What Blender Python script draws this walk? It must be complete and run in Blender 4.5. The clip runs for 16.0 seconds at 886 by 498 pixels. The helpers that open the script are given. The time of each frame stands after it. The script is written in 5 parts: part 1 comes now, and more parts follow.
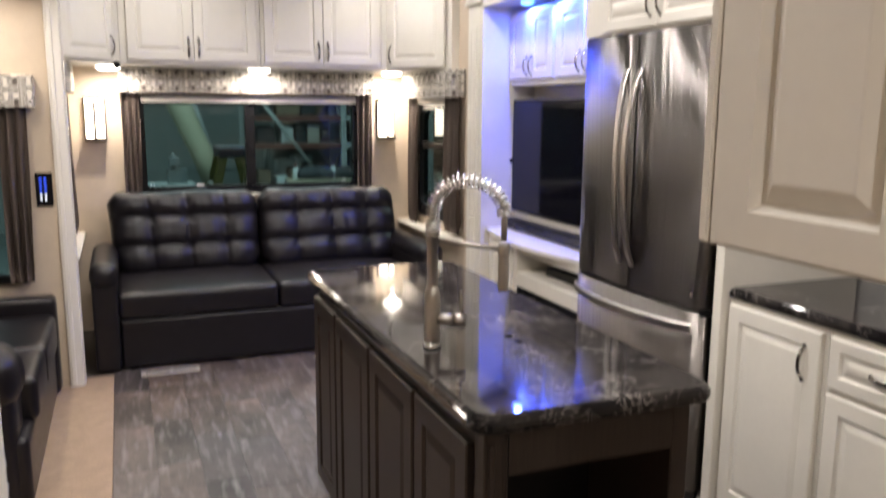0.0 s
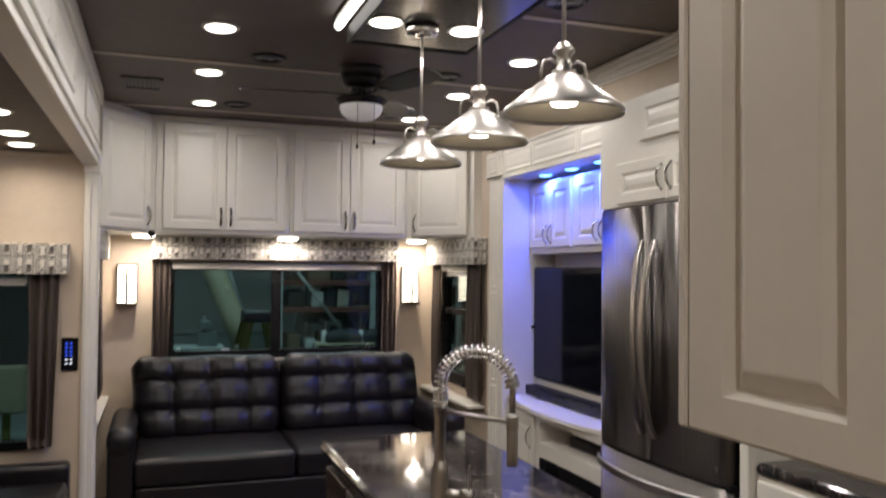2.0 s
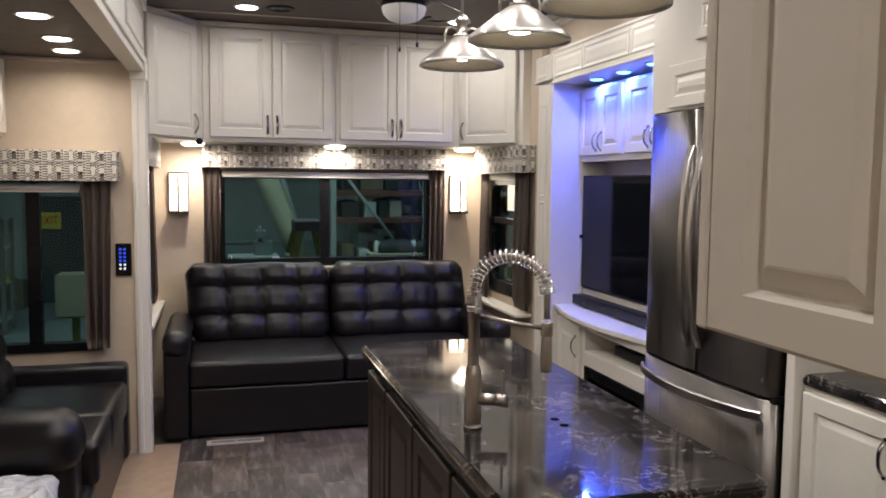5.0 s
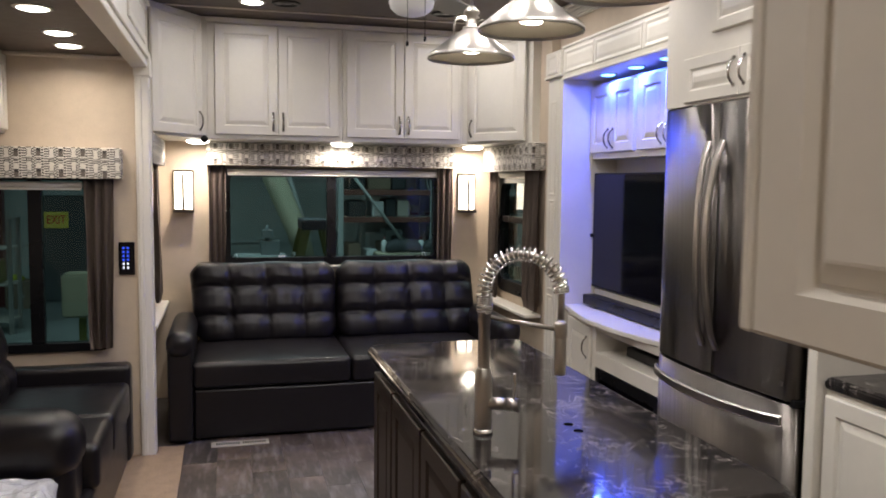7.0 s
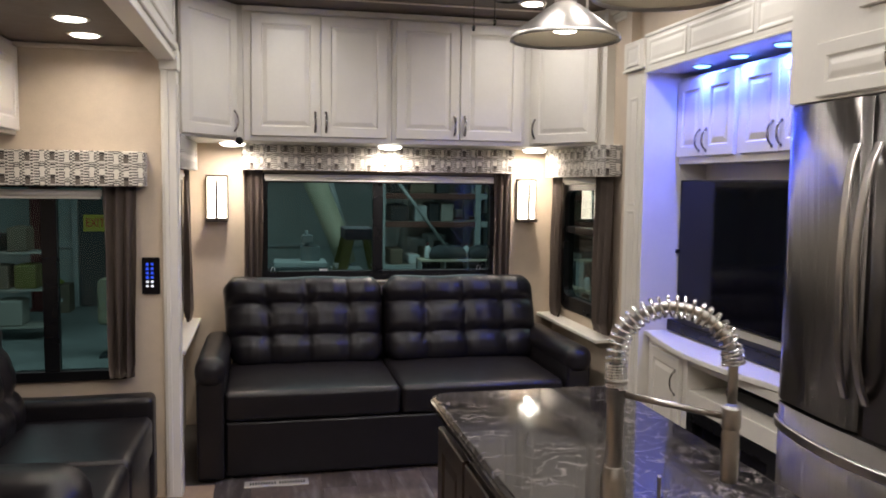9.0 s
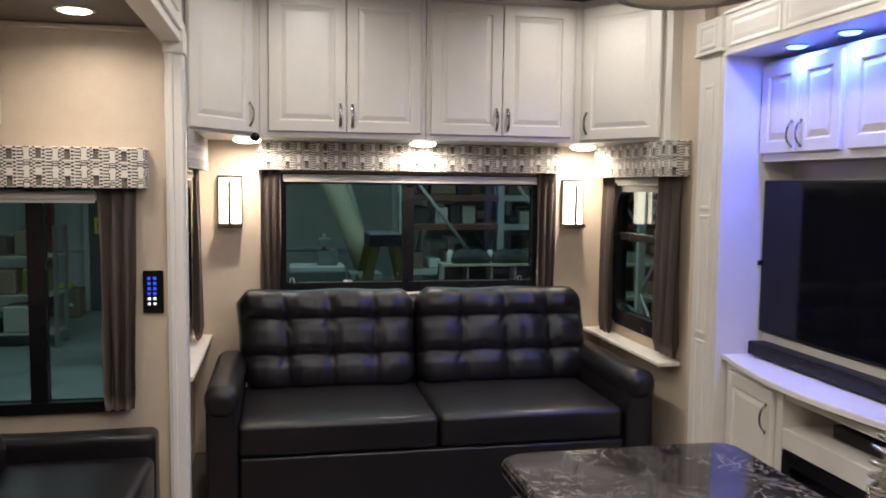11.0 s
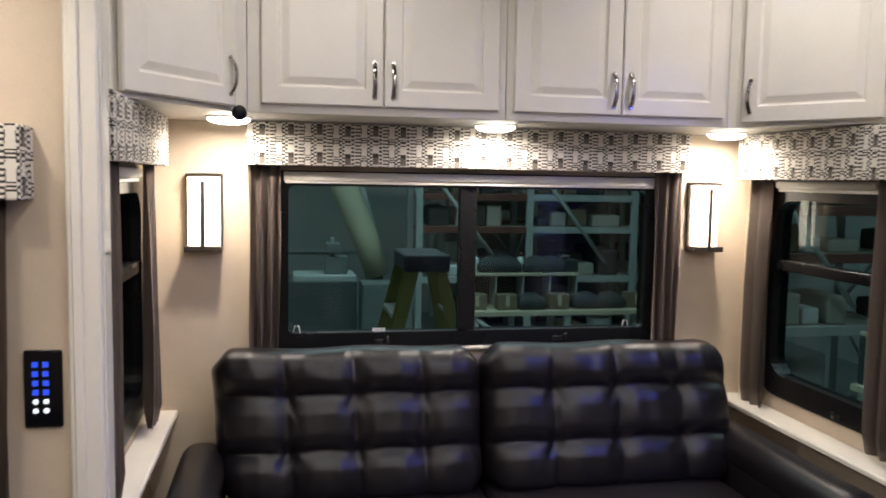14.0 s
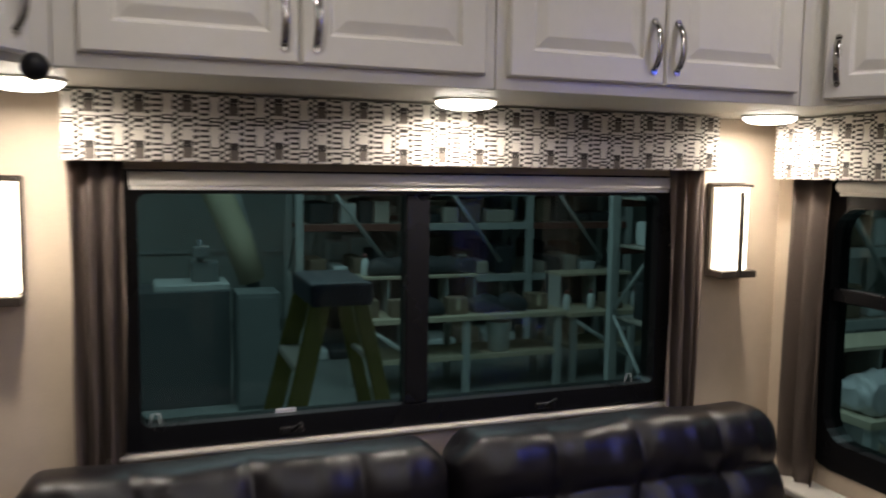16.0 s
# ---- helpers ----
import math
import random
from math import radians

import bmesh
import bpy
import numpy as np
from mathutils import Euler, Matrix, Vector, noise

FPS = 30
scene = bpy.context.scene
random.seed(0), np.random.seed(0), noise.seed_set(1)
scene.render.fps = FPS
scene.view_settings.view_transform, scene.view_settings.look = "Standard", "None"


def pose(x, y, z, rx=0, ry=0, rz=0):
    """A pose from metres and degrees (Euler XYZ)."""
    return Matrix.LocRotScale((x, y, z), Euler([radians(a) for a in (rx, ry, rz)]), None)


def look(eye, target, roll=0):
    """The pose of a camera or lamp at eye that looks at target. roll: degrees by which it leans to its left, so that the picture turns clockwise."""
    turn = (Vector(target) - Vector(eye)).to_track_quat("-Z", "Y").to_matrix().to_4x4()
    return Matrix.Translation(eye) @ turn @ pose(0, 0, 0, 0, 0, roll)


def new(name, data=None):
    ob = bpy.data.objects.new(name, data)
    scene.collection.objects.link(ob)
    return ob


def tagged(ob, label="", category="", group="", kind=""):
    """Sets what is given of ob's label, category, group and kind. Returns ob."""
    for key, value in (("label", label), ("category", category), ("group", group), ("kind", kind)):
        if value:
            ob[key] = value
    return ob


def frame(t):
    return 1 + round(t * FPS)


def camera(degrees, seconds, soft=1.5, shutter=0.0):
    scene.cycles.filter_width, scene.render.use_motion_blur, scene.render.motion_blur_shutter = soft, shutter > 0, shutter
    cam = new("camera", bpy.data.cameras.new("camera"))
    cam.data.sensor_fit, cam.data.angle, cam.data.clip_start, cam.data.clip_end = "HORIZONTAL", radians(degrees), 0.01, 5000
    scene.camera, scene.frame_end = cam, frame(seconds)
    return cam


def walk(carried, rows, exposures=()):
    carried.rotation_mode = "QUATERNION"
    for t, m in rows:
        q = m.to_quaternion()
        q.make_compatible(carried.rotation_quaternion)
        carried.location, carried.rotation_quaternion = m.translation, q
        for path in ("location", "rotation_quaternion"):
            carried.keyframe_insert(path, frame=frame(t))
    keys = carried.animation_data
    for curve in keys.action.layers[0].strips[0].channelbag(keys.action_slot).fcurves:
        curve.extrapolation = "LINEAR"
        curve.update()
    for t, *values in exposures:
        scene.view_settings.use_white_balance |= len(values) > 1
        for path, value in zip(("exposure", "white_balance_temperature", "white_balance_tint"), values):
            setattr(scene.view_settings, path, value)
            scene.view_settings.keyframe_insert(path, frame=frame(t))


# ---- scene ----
cam = camera(57.5, 16.0, 1.8, 0.5)
PATH = [
    (0, (0.501, 1.626, 1.529), (1.228, 3.457, 1.184), 0.4),
    (0.5, (0.509, 1.622, 1.543), (1.251, 3.479, 1.488), 0.4),
    (1, (0.519, 1.624, 1.548), (1.262, 3.478, 1.659), 0.4),
    (1.5, (0.538, 1.622, 1.553), (1.263, 3.482, 1.671), 0.4),
    (2, (0.553, 1.599, 1.549), (1.216, 3.485, 1.604), 0.5),
    (2.5, (0.573, 1.588, 1.545), (1.168, 3.492, 1.4), 0.6),
    (3, (0.591, 1.589, 1.539), (1.152, 3.502, 1.375), 0.6),
    (3.5, (0.596, 1.608, 1.542), (1.14, 3.526, 1.377), 0.6),
    (4, (0.609, 1.646, 1.533), (1.144, 3.566, 1.369), 0.6),
    (6.5, (0.628, 1.605, 1.522), (1.159, 3.526, 1.358), 0.6),
    (7, (0.638, 1.712, 1.515), (1.153, 3.637, 1.351), 0.6),
    (7.5, (0.643, 1.887, 1.523), (1.151, 3.814, 1.359), 0.7),
    (8, (0.646, 2.029, 1.531), (1.155, 3.956, 1.368), 0.7),
    (8.5, (0.681, 2.174, 1.536), (1.17, 4.106, 1.374), 0.7),
    (9, (0.658, 2.291, 1.545), (1.082, 4.239, 1.384), 0.7),
    (11.5, (0.633, 3.056, 1.544), (1.022, 5.012, 1.385), 0.7),
    (12, (0.657, 3.289, 1.557), (1.046, 5.243, 1.384), 0.9),
    (12.5, (0.681, 3.543, 1.544), (1.07, 5.498, 1.381), 0.8),
    (13, (0.623, 3.869, 1.561), (1.011, 5.825, 1.399), 0.9),
    (13.5, (0.602, 4.102, 1.575), (0.985, 6.058, 1.406), 1.0),
    (14, (0.645, 4.401, 1.574), (1.029, 6.356, 1.403), 1.0),
    (14.5, (0.654, 4.667, 1.572), (1.031, 6.623, 1.4), 0.9),
    (15, (0.614, 4.944, 1.601), (1.006, 6.896, 1.418), 0.9),
    (15.5, (0.627, 5.215, 1.584), (1.111, 7.147, 1.4), 0.9),
    (16, (0.676, 5.482, 1.602), (1.366, 7.349, 1.413), 0.8),
]
EXPOSURES = [(0.0, 0.1), (0.6, -0.52), (1.0, -0.62), (1.5, -0.62), (2.2, -0.66), (3.0, -0.48), (7.5, -0.46), (9.0, -0.46), (11.5, -0.32), (13.0, -0.26), (14.5, -0.35), (15.2, -0.60), (16.0, -0.97)]
walk(cam, [(t, look(eye, target, roll)) for t, eye, target, roll in PATH], EXPOSURES)

# ---- world, large lights ----
world = bpy.data.worlds.new("world")
scene.world = world
world.use_nodes = True
world.node_tree.nodes["Background"].inputs[0].default_value = (0.32, 0.42, 0.44, 1)
world.node_tree.nodes["Background"].inputs[1].default_value = 0.02

WARM = (1.0, 0.885, 0.765)
COOL = (1.0, 0.945, 0.905)


def lamp(name, place, watts, size, colour=WARM, spread=160, target=None, size_y=None):
    data = bpy.data.lights.new(name, "AREA")
    data.energy, data.size, data.color, data.spread = watts, size, colour, radians(spread)
    data.shape = "DISK"
    if size_y:
        data.shape, data.size_y = "RECTANGLE", size_y
    ob = new(name, data)
    ob.matrix_world = look(place, target or (place[0], place[1] + 0.0001, place[2] - 1))
    return ob


CEIL = 2.54
# Fill cans added: (0.775, 2.63) and (0.5, 0.9) unseen, (2.2, 2.75) for the kitchen.
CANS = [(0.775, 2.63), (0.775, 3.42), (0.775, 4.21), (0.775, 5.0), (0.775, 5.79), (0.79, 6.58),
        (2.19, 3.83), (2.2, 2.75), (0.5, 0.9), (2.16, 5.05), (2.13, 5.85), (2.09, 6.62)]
PANEL_CANS = [(1.31, 4.40), (1.62, 4.40), (1.32, 3.92), (1.63, 3.92), (1.32, 3.43), (1.63, 3.43)]
PENDANTS = [(1.452, 4.41), (1.464, 3.87), (1.488, 3.37)]
SLIDE_CANS = [(-0.065, 5.13), (-0.075, 5.67), (-0.097, 6.03)]
PUCKS = [(0.455, 7.30), (1.405, 7.31), (2.365, 7.36)]
BLUES = [(2.645, 5.78), (2.645, 5.47), (2.645, 5.16)]
# The fill cans at (0.5, 0.9) and (2.2, 2.75) get extra watts.
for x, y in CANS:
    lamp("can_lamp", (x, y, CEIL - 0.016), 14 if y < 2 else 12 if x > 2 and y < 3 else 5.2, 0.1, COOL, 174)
for x, y in PANEL_CANS:
    lamp("panel_lamp", (x, y, 2.430), 2.9, 0.1, COOL, 174)
for x, y in SLIDE_CANS:
    lamp("slide_lamp", (x, y, 2.138), 3.2, 0.1, WARM)
for x, y in PUCKS:
    lamp("puck_lamp", (x, y, 1.7505), 7.5, 0.05, WARM, 175)
for x, y in BLUES:
    lamp("blue_lamp", (x, y, 2.0955), 8.0, 0.04, (0.05, 0.10, 1.0), 178)
for x, y in PENDANTS:
    lamp("pendant_lamp", (x, y, 1.948), 1.6, 0.07, COOL, 150)
# Broad unseen lamps, added to brighten the workshop beyond the windows.
lamp("unseen_shop_lamp", (2.0, 12.5, 4.9), 470, 6.0, (0.86, 0.98, 1.0))
lamp("unseen_shop_lamp", (6.2, 7.5, 4.9), 170, 4.0, (0.86, 0.98, 1.0))
lamp("unseen_shop_lamp", (-4.0, 12.0, 4.9), 260, 5.0, (0.86, 0.98, 1.0))

# ---- materials ----


def material(name, colour, rough=0.5, metal=0.0, grain=0.0, scale=30.0, bump=0.0, blotch=0.0, coat=0.0, stretch=(1, 1, 1), spec=0.5, island=0.0):
    m = bpy.data.materials.new(name)
    m.use_nodes = True
    n, l = m.node_tree.nodes, m.node_tree.links
    b = n["Principled BSDF"]
    b.inputs["Base Color"].default_value = (*colour, 1)
    b.inputs["Roughness"].default_value = rough
    b.inputs["Metallic"].default_value = metal
    b.inputs["Coat Weight"].default_value = coat
    b.inputs["Coat Roughness"].default_value = 0.06
    b.inputs["Specular IOR Level"].default_value = spec
    co = n.new("ShaderNodeTexCoord")
    mp = n.new("ShaderNodeMapping")
    mp.inputs["Scale"].default_value = stretch
    l.new(co.outputs["Object"], mp.inputs["Vector"])
    fine, wide = n.new("ShaderNodeTexNoise"), n.new("ShaderNodeTexNoise")
    fine.inputs["Scale"].default_value, fine.inputs["Detail"].default_value = scale, 5
    wide.inputs["Scale"].default_value, wide.inputs["Detail"].default_value = scale * 0.08 + 0.8, 4
    l.new(mp.outputs["Vector"], fine.inputs["Vector"])
    l.new(co.outputs["Object"], wide.inputs["Vector"])
    if grain or blotch:
        mix = n.new("ShaderNodeMix")
        mix.data_type = "RGBA"
        mix.inputs["A"].default_value = (*[c * (1 - grain) for c in colour], 1)
        mix.inputs["B"].default_value = (*[min(1, c * (1 + grain)) for c in colour], 1)
        l.new(fine.outputs["Fac"], mix.inputs["Factor"])
        hue = n.new("ShaderNodeMix")
        hue.data_type, hue.blend_type = "RGBA", "MULTIPLY"
        hue.inputs["Factor"].default_value = 1
        ramp = n.new("ShaderNodeMapRange")
        ramp.inputs["From Min"].default_value, ramp.inputs["From Max"].default_value = 0.3, 0.7
        ramp.inputs["To Min"].default_value, ramp.inputs["To Max"].default_value = 1 - blotch, 1 + blotch * 0.3
        l.new(wide.outputs["Fac"], ramp.inputs["Value"])
        l.new(mix.outputs["Result"], hue.inputs["A"])
        l.new(ramp.outputs["Result"], hue.inputs["B"])
        l.new(hue.outputs["Result"], b.inputs["Base Color"])
    if bump:
        bp = n.new("ShaderNodeBump")
        bp.inputs["Strength"].default_value, bp.inputs["Distance"].default_value = bump, 0.004
        l.new(fine.outputs["Fac"], bp.inputs["Height"])
        l.new(bp.outputs["Normal"], b.inputs["Normal"])
    rr = n.new("ShaderNodeMapRange")
    rr.inputs["To Min"].default_value, rr.inputs["To Max"].default_value = max(0.02, rough * 0.8), min(1, rough * 1.2)
    l.new(wide.outputs["Fac"], rr.inputs["Value"])
    l.new(rr.outputs["Result"], b.inputs["Roughness"])
    return m


def glow(name, colour, strength):
    m = bpy.data.materials.new(name)
    m.use_nodes = True
    b = m.node_tree.nodes["Principled BSDF"]
    b.inputs["Base Color"].default_value = (0.8, 0.8, 0.8, 1)
    b.inputs["Emission Color"].default_value = (*colour, 1)
    b.inputs["Emission Strength"].default_value = strength
    return m


def glass(name, tint, gloss):
    m = bpy.data.materials.new(name)
    m.use_nodes = True
    n, l = m.node_tree.nodes, m.node_tree.links
    n.remove(n["Principled BSDF"])
    clear, shine, mix, fr = n.new("ShaderNodeBsdfTransparent"), n.new("ShaderNodeBsdfGlossy"), n.new("ShaderNodeMixShader"), n.new("ShaderNodeLayerWeight")
    clear.inputs[0].default_value = (*tint, 1)
    shine.inputs["Roughness"].default_value = 0.01
    fr.inputs["Blend"].default_value = 0.5
    base = ((gloss - 1) / (gloss + 1)) ** 2
    rise = n.new("ShaderNodeMath")
    rise.operation = "POWER"
    rise.inputs[1].default_value = 5.0
    l.new(fr.outputs["Facing"], rise.inputs[0])
    gain = n.new("ShaderNodeMath")
    gain.operation = "MULTIPLY_ADD"
    gain.inputs[1].default_value, gain.inputs[2].default_value = 1 - base, base
    l.new(rise.outputs[0], gain.inputs[0])
    l.new(gain.outputs[0], mix.inputs[0])
    l.new(clear.outputs[0], mix.inputs[1])
    l.new(shine.outputs[0], mix.inputs[2])
    l.new(mix.outputs[0], n["Material Output"].inputs[0])
    return m


def math_node(n, l, op, a, b=None):
    k = n.new("ShaderNodeMath")
    k.operation = op
    for i, v in enumerate((a, b)):
        if v is None:
            continue
        if isinstance(v, (int, float)):
            k.inputs[i].default_value = v
        else:
            l.new(v, k.inputs[i])
    return k.outputs[0]


def valance_cloth():
    """Woven cloth: a repeat of five columns, each with its own rhythm of dark dashes on pale ground."""
    m = material("valance_cloth", (0.72, 0.68, 0.62), 0.9, grain=0.1, scale=400, bump=0.15)
    n, l = m.node_tree.nodes, m.node_tree.links
    b = n["Principled BSDF"]
    co = n.new("ShaderNodeTexCoord")
    sep = n.new("ShaderNodeSeparateXYZ")
    l.new(co.outputs["Object"], sep.inputs[0])
    k = lambda op, a, c=None: math_node(n, l, op, a, c)
    wave = n.new("ShaderNodeTexNoise")
    wave.inputs["Scale"].default_value = 60
    l.new(co.outputs["Object"], wave.inputs["Vector"])
    u0 = k("ADD", sep.outputs["X"], sep.outputs["Y"])
    u0 = k("ADD", u0, k("MULTIPLY", k("SUBTRACT", wave.outputs["Fac"], 0.5), 0.004))
    v = k("ADD", sep.outputs["Z"], 1.0)
    cycle = k("DIVIDE", k("ADD", u0, 10.0), 0.104)
    f = k("FRACT", cycle)
    wn = n.new("ShaderNodeTexWhiteNoise")
    wn.noise_dimensions = "1D"
    l.new(k("FLOOR", cycle), wn.inputs["W"])
    slip = k("MULTIPLY", wn.outputs["Value"], 0.012)
    v = k("ADD", v, slip)

    def between(x, lo, hi):
        return k("MULTIPLY", k("GREATER_THAN", x, lo), k("LESS_THAN", x, hi))

    def dash(pitch, dark, shift=0.0):
        return k("LESS_THAN", k("FRACT", k("DIVIDE", k("ADD", v, shift), pitch)), dark)

    ladder = k("MULTIPLY", between(f, 0.02, 0.23), dash(0.0125, 0.45))
    tall = k("MULTIPLY", between(f, 0.25, 0.45), k("MULTIPLY", dash(0.068, 0.30), dash(0.0085, 0.55)))
    check_a = k("MULTIPLY", between(f, 0.47, 0.56), dash(0.0135, 0.5))
    check_b = k("MULTIPLY", between(f, 0.56, 0.65), dash(0.0135, 0.5, 0.00675))
    block = k("MULTIPLY", between(f, 0.66, 0.87), k("MAXIMUM", dash(0.052, 0.17), k("MULTIPLY", dash(0.052, 0.62, 0.018), dash(0.0115, 0.42))))
    edge = k("MULTIPLY", between(f, 0.89, 0.995), dash(0.0145, 0.55, 0.004))
    rule = k("MULTIPLY", k("MAXIMUM", between(f, 0.225, 0.25), between(f, 0.45, 0.475)), dash(0.04, 0.7))
    ink = ladder
    for layer in (tall, check_a, check_b, block, edge, rule):
        ink = k("MAXIMUM", ink, layer)
    brown = k("MULTIPLY", between(f, 0.66, 0.87), dash(0.104, 0.24, 0.03))
    mix = n.new("ShaderNodeMix")
    mix.data_type = "RGBA"
    mix.inputs["A"].default_value = (0.66, 0.62, 0.55, 1)
    mix.inputs["B"].default_value = (0.036, 0.031, 0.028, 1)
    l.new(ink, mix.inputs["Factor"])
    tint = n.new("ShaderNodeMix")
    tint.data_type = "RGBA"
    tint.inputs["B"].default_value = (0.13, 0.11, 0.092, 1)
    l.new(brown, tint.inputs["Factor"])
    l.new(mix.outputs["Result"], tint.inputs["A"])
    for link in list(b.inputs["Base Color"].links):
        l.remove(link)
    l.new(tint.outputs["Result"], b.inputs["Base Color"])
    return m


def stone():
    """Polished near-black stone top with pale smoky veins."""
    m = material("stone_top", (0.014, 0.0125, 0.013), 0.06, grain=0.6, scale=22, blotch=0.5, spec=0.27)
    n, l = m.node_tree.nodes, m.node_tree.links
    b = n["Principled BSDF"]
    co = n.new("ShaderNodeTexCoord")
    warp = n.new("ShaderNodeTexNoise")
    warp.inputs["Scale"].default_value, warp.inputs["Detail"].default_value = 5.0, 6
    l.new(co.outputs["Object"], warp.inputs["Vector"])
    add = n.new("ShaderNodeMix")
    add.data_type = "RGBA"
    add.inputs["Factor"].default_value = 0.35
    l.new(co.outputs["Object"], add.inputs["A"])
    l.new(warp.outputs["Color"], add.inputs["B"])
    vein = n.new("ShaderNodeTexNoise")
    vein.inputs["Scale"].default_value, vein.inputs["Detail"].default_value = 11.0, 7
    vein.inputs["Roughness"].default_value = 0.62
    drift = n.new("ShaderNodeMapping")
    drift.inputs["Rotation"].default_value = (0, 0, radians(35))
    drift.inputs["Scale"].default_value = (0.45, 1.7, 1)
    l.new(add.outputs["Result"], drift.inputs["Vector"])
    l.new(drift.outputs["Vector"], vein.inputs["Vector"])
    cut = n.new("ShaderNodeMapRange")
    cut.inputs["From Min"].default_value, cut.inputs["From Max"].default_value = 0.011, 0.0
    l.new(math_node(n, l, "ABSOLUTE", math_node(n, l, "SUBTRACT", vein.outputs["Fac"], 0.5)), cut.inputs["Value"])
    mask = n.new("ShaderNodeTexNoise")
    mask.inputs["Scale"].default_value, mask.inputs["Detail"].default_value = 5.0, 5
    l.new(co.outputs["Object"], mask.inputs["Vector"])
    cm = n.new("ShaderNodeMapRange")
    cm.inputs["From Min"].default_value, cm.inputs["From Max"].default_value = 0.38, 0.58
    l.new(mask.outputs["Fac"], cm.inputs["Value"])
    f = math_node(n, l, "MULTIPLY", cut.outputs[0], cm.outputs[0])
    mix = n.new("ShaderNodeMix")
    mix.data_type = "RGBA"
    mix.inputs["B"].default_value = (0.27, 0.24, 0.225, 1)
    src = b.inputs["Base Color"].links[0].from_socket
    l.new(f, mix.inputs["Factor"])
    l.new(src, mix.inputs["A"])
    l.new(mix.outputs["Result"], b.inputs["Base Color"])
    # soft smoky clouds between the veins
    smoke = n.new("ShaderNodeTexNoise")
    smoke.inputs["Scale"].default_value, smoke.inputs["Detail"].default_value, smoke.inputs["Distortion"].default_value = 4.2, 8, 1.6
    l.new(co.outputs["Object"], smoke.inputs["Vector"])
    haze = n.new("ShaderNodeMapRange")
    haze.inputs["From Min"].default_value, haze.inputs["From Max"].default_value = 0.46, 0.72
    haze.inputs["To Max"].default_value = 0.55
    l.new(smoke.outputs["Fac"], haze.inputs["Value"])
    cloud = n.new("ShaderNodeMix")
    cloud.data_type = "RGBA"
    cloud.inputs["B"].default_value = (0.062, 0.053, 0.048, 1)
    l.new(haze.outputs[0], cloud.inputs["Factor"])
    l.new(mix.outputs["Result"], cloud.inputs["A"])
    l.new(cloud.outputs["Result"], b.inputs["Base Color"])
    return m


def plank_vinyl():
    """Grey-brown weathered wood vinyl; each piece differs a little."""
    m = material("plank_vinyl", (0.125, 0.099, 0.086), 0.40, grain=0.6, scale=20, blotch=0.7, bump=0.1, stretch=(1.8, 0.7, 1))
    n, l = m.node_tree.nodes, m.node_tree.links
    b = n["Principled BSDF"]
    info = n.new("ShaderNodeObjectInfo")
    ramp = n.new("ShaderNodeValToRGB")
    ramp.color_ramp.elements[0].color = (0.62, 0.64, 0.68, 1)
    ramp.color_ramp.elements[1].color = (1.22, 1.14, 1.06, 1)
    l.new(info.outputs["Random"], ramp.inputs[0])
    shift = n.new("ShaderNodeVectorMath")
    shift.operation = "MULTIPLY_ADD"
    l.new(info.outputs["Random"], shift.inputs[0])
    shift.inputs[1].default_value = (37.0, 53.0, 19.0)
    for node in list(n):
        if node.type == "TEX_COORD":
            targets = [k.to_socket for k in node.outputs["Object"].links]
            l.new(node.outputs["Object"], shift.inputs[2])
            for socket in targets:
                l.new(shift.outputs[0], socket)
    co = shift
    streak = n.new("ShaderNodeTexNoise")
    mp = n.new("ShaderNodeMapping")
    mp.inputs["Scale"].default_value = (30, 5.0, 1)
    l.new(co.outputs[0], mp.inputs[0])
    l.new(mp.outputs[0], streak.inputs["Vector"])
    streak.inputs["Scale"].default_value, streak.inputs["Detail"].default_value = 1.0, 6
    cut = n.new("ShaderNodeMapRange")
    cut.inputs["From Min"].default_value, cut.inputs["From Max"].default_value = 0.50, 0.86
    l.new(streak.outputs["Fac"], cut.inputs["Value"])
    mul = n.new("ShaderNodeMix")
    mul.data_type, mul.blend_type = "RGBA", "MULTIPLY"
    mul.inputs["Factor"].default_value = 1
    l.new(b.inputs["Base Color"].links[0].from_socket, mul.inputs["A"])
    l.new(ramp.outputs[0], mul.inputs["B"])
    pale = n.new("ShaderNodeMix")
    pale.data_type = "RGBA"
    pale.inputs["B"].default_value = (0.24, 0.225, 0.215, 1)
    l.new(cut.outputs[0], pale.inputs["Factor"])
    l.new(mul.outputs["Result"], pale.inputs["A"])
    l.new(pale.outputs["Result"], b.inputs["Base Color"])
    return m


CREAM = material("cream_lacquer", (0.70, 0.665, 0.60), 0.36, grain=0.03, scale=60, blotch=0.05, bump=0.02)
WHITE = material("white_trim", (0.74, 0.71, 0.65), 0.35, grain=0.03, scale=60, blotch=0.04)
WALL = material("wall_vinyl", (0.56, 0.465, 0.36), 0.62, grain=0.06, scale=180, bump=0.08, blotch=0.06)
TAUPE = material("ceiling_vinyl", (0.100, 0.075, 0.060), 0.58, grain=0.1, scale=220, bump=0.08, blotch=0.1)
BATTEN = material("ceiling_batten", (0.56, 0.49, 0.41), 0.5, grain=0.06)
HOLE = material("dark_hole", (0.002, 0.002, 0.002), 0.9, spec=0.0)
LEATHER = material("dark_leather", (0.0090, 0.0076, 0.0094), 0.32, grain=0.25, scale=260, bump=0.18, blotch=0.2, spec=0.41)
CARPET = material("beige_carpet", (0.36, 0.255, 0.17), 0.95, grain=0.6, scale=170, bump=0.9, blotch=0.15)
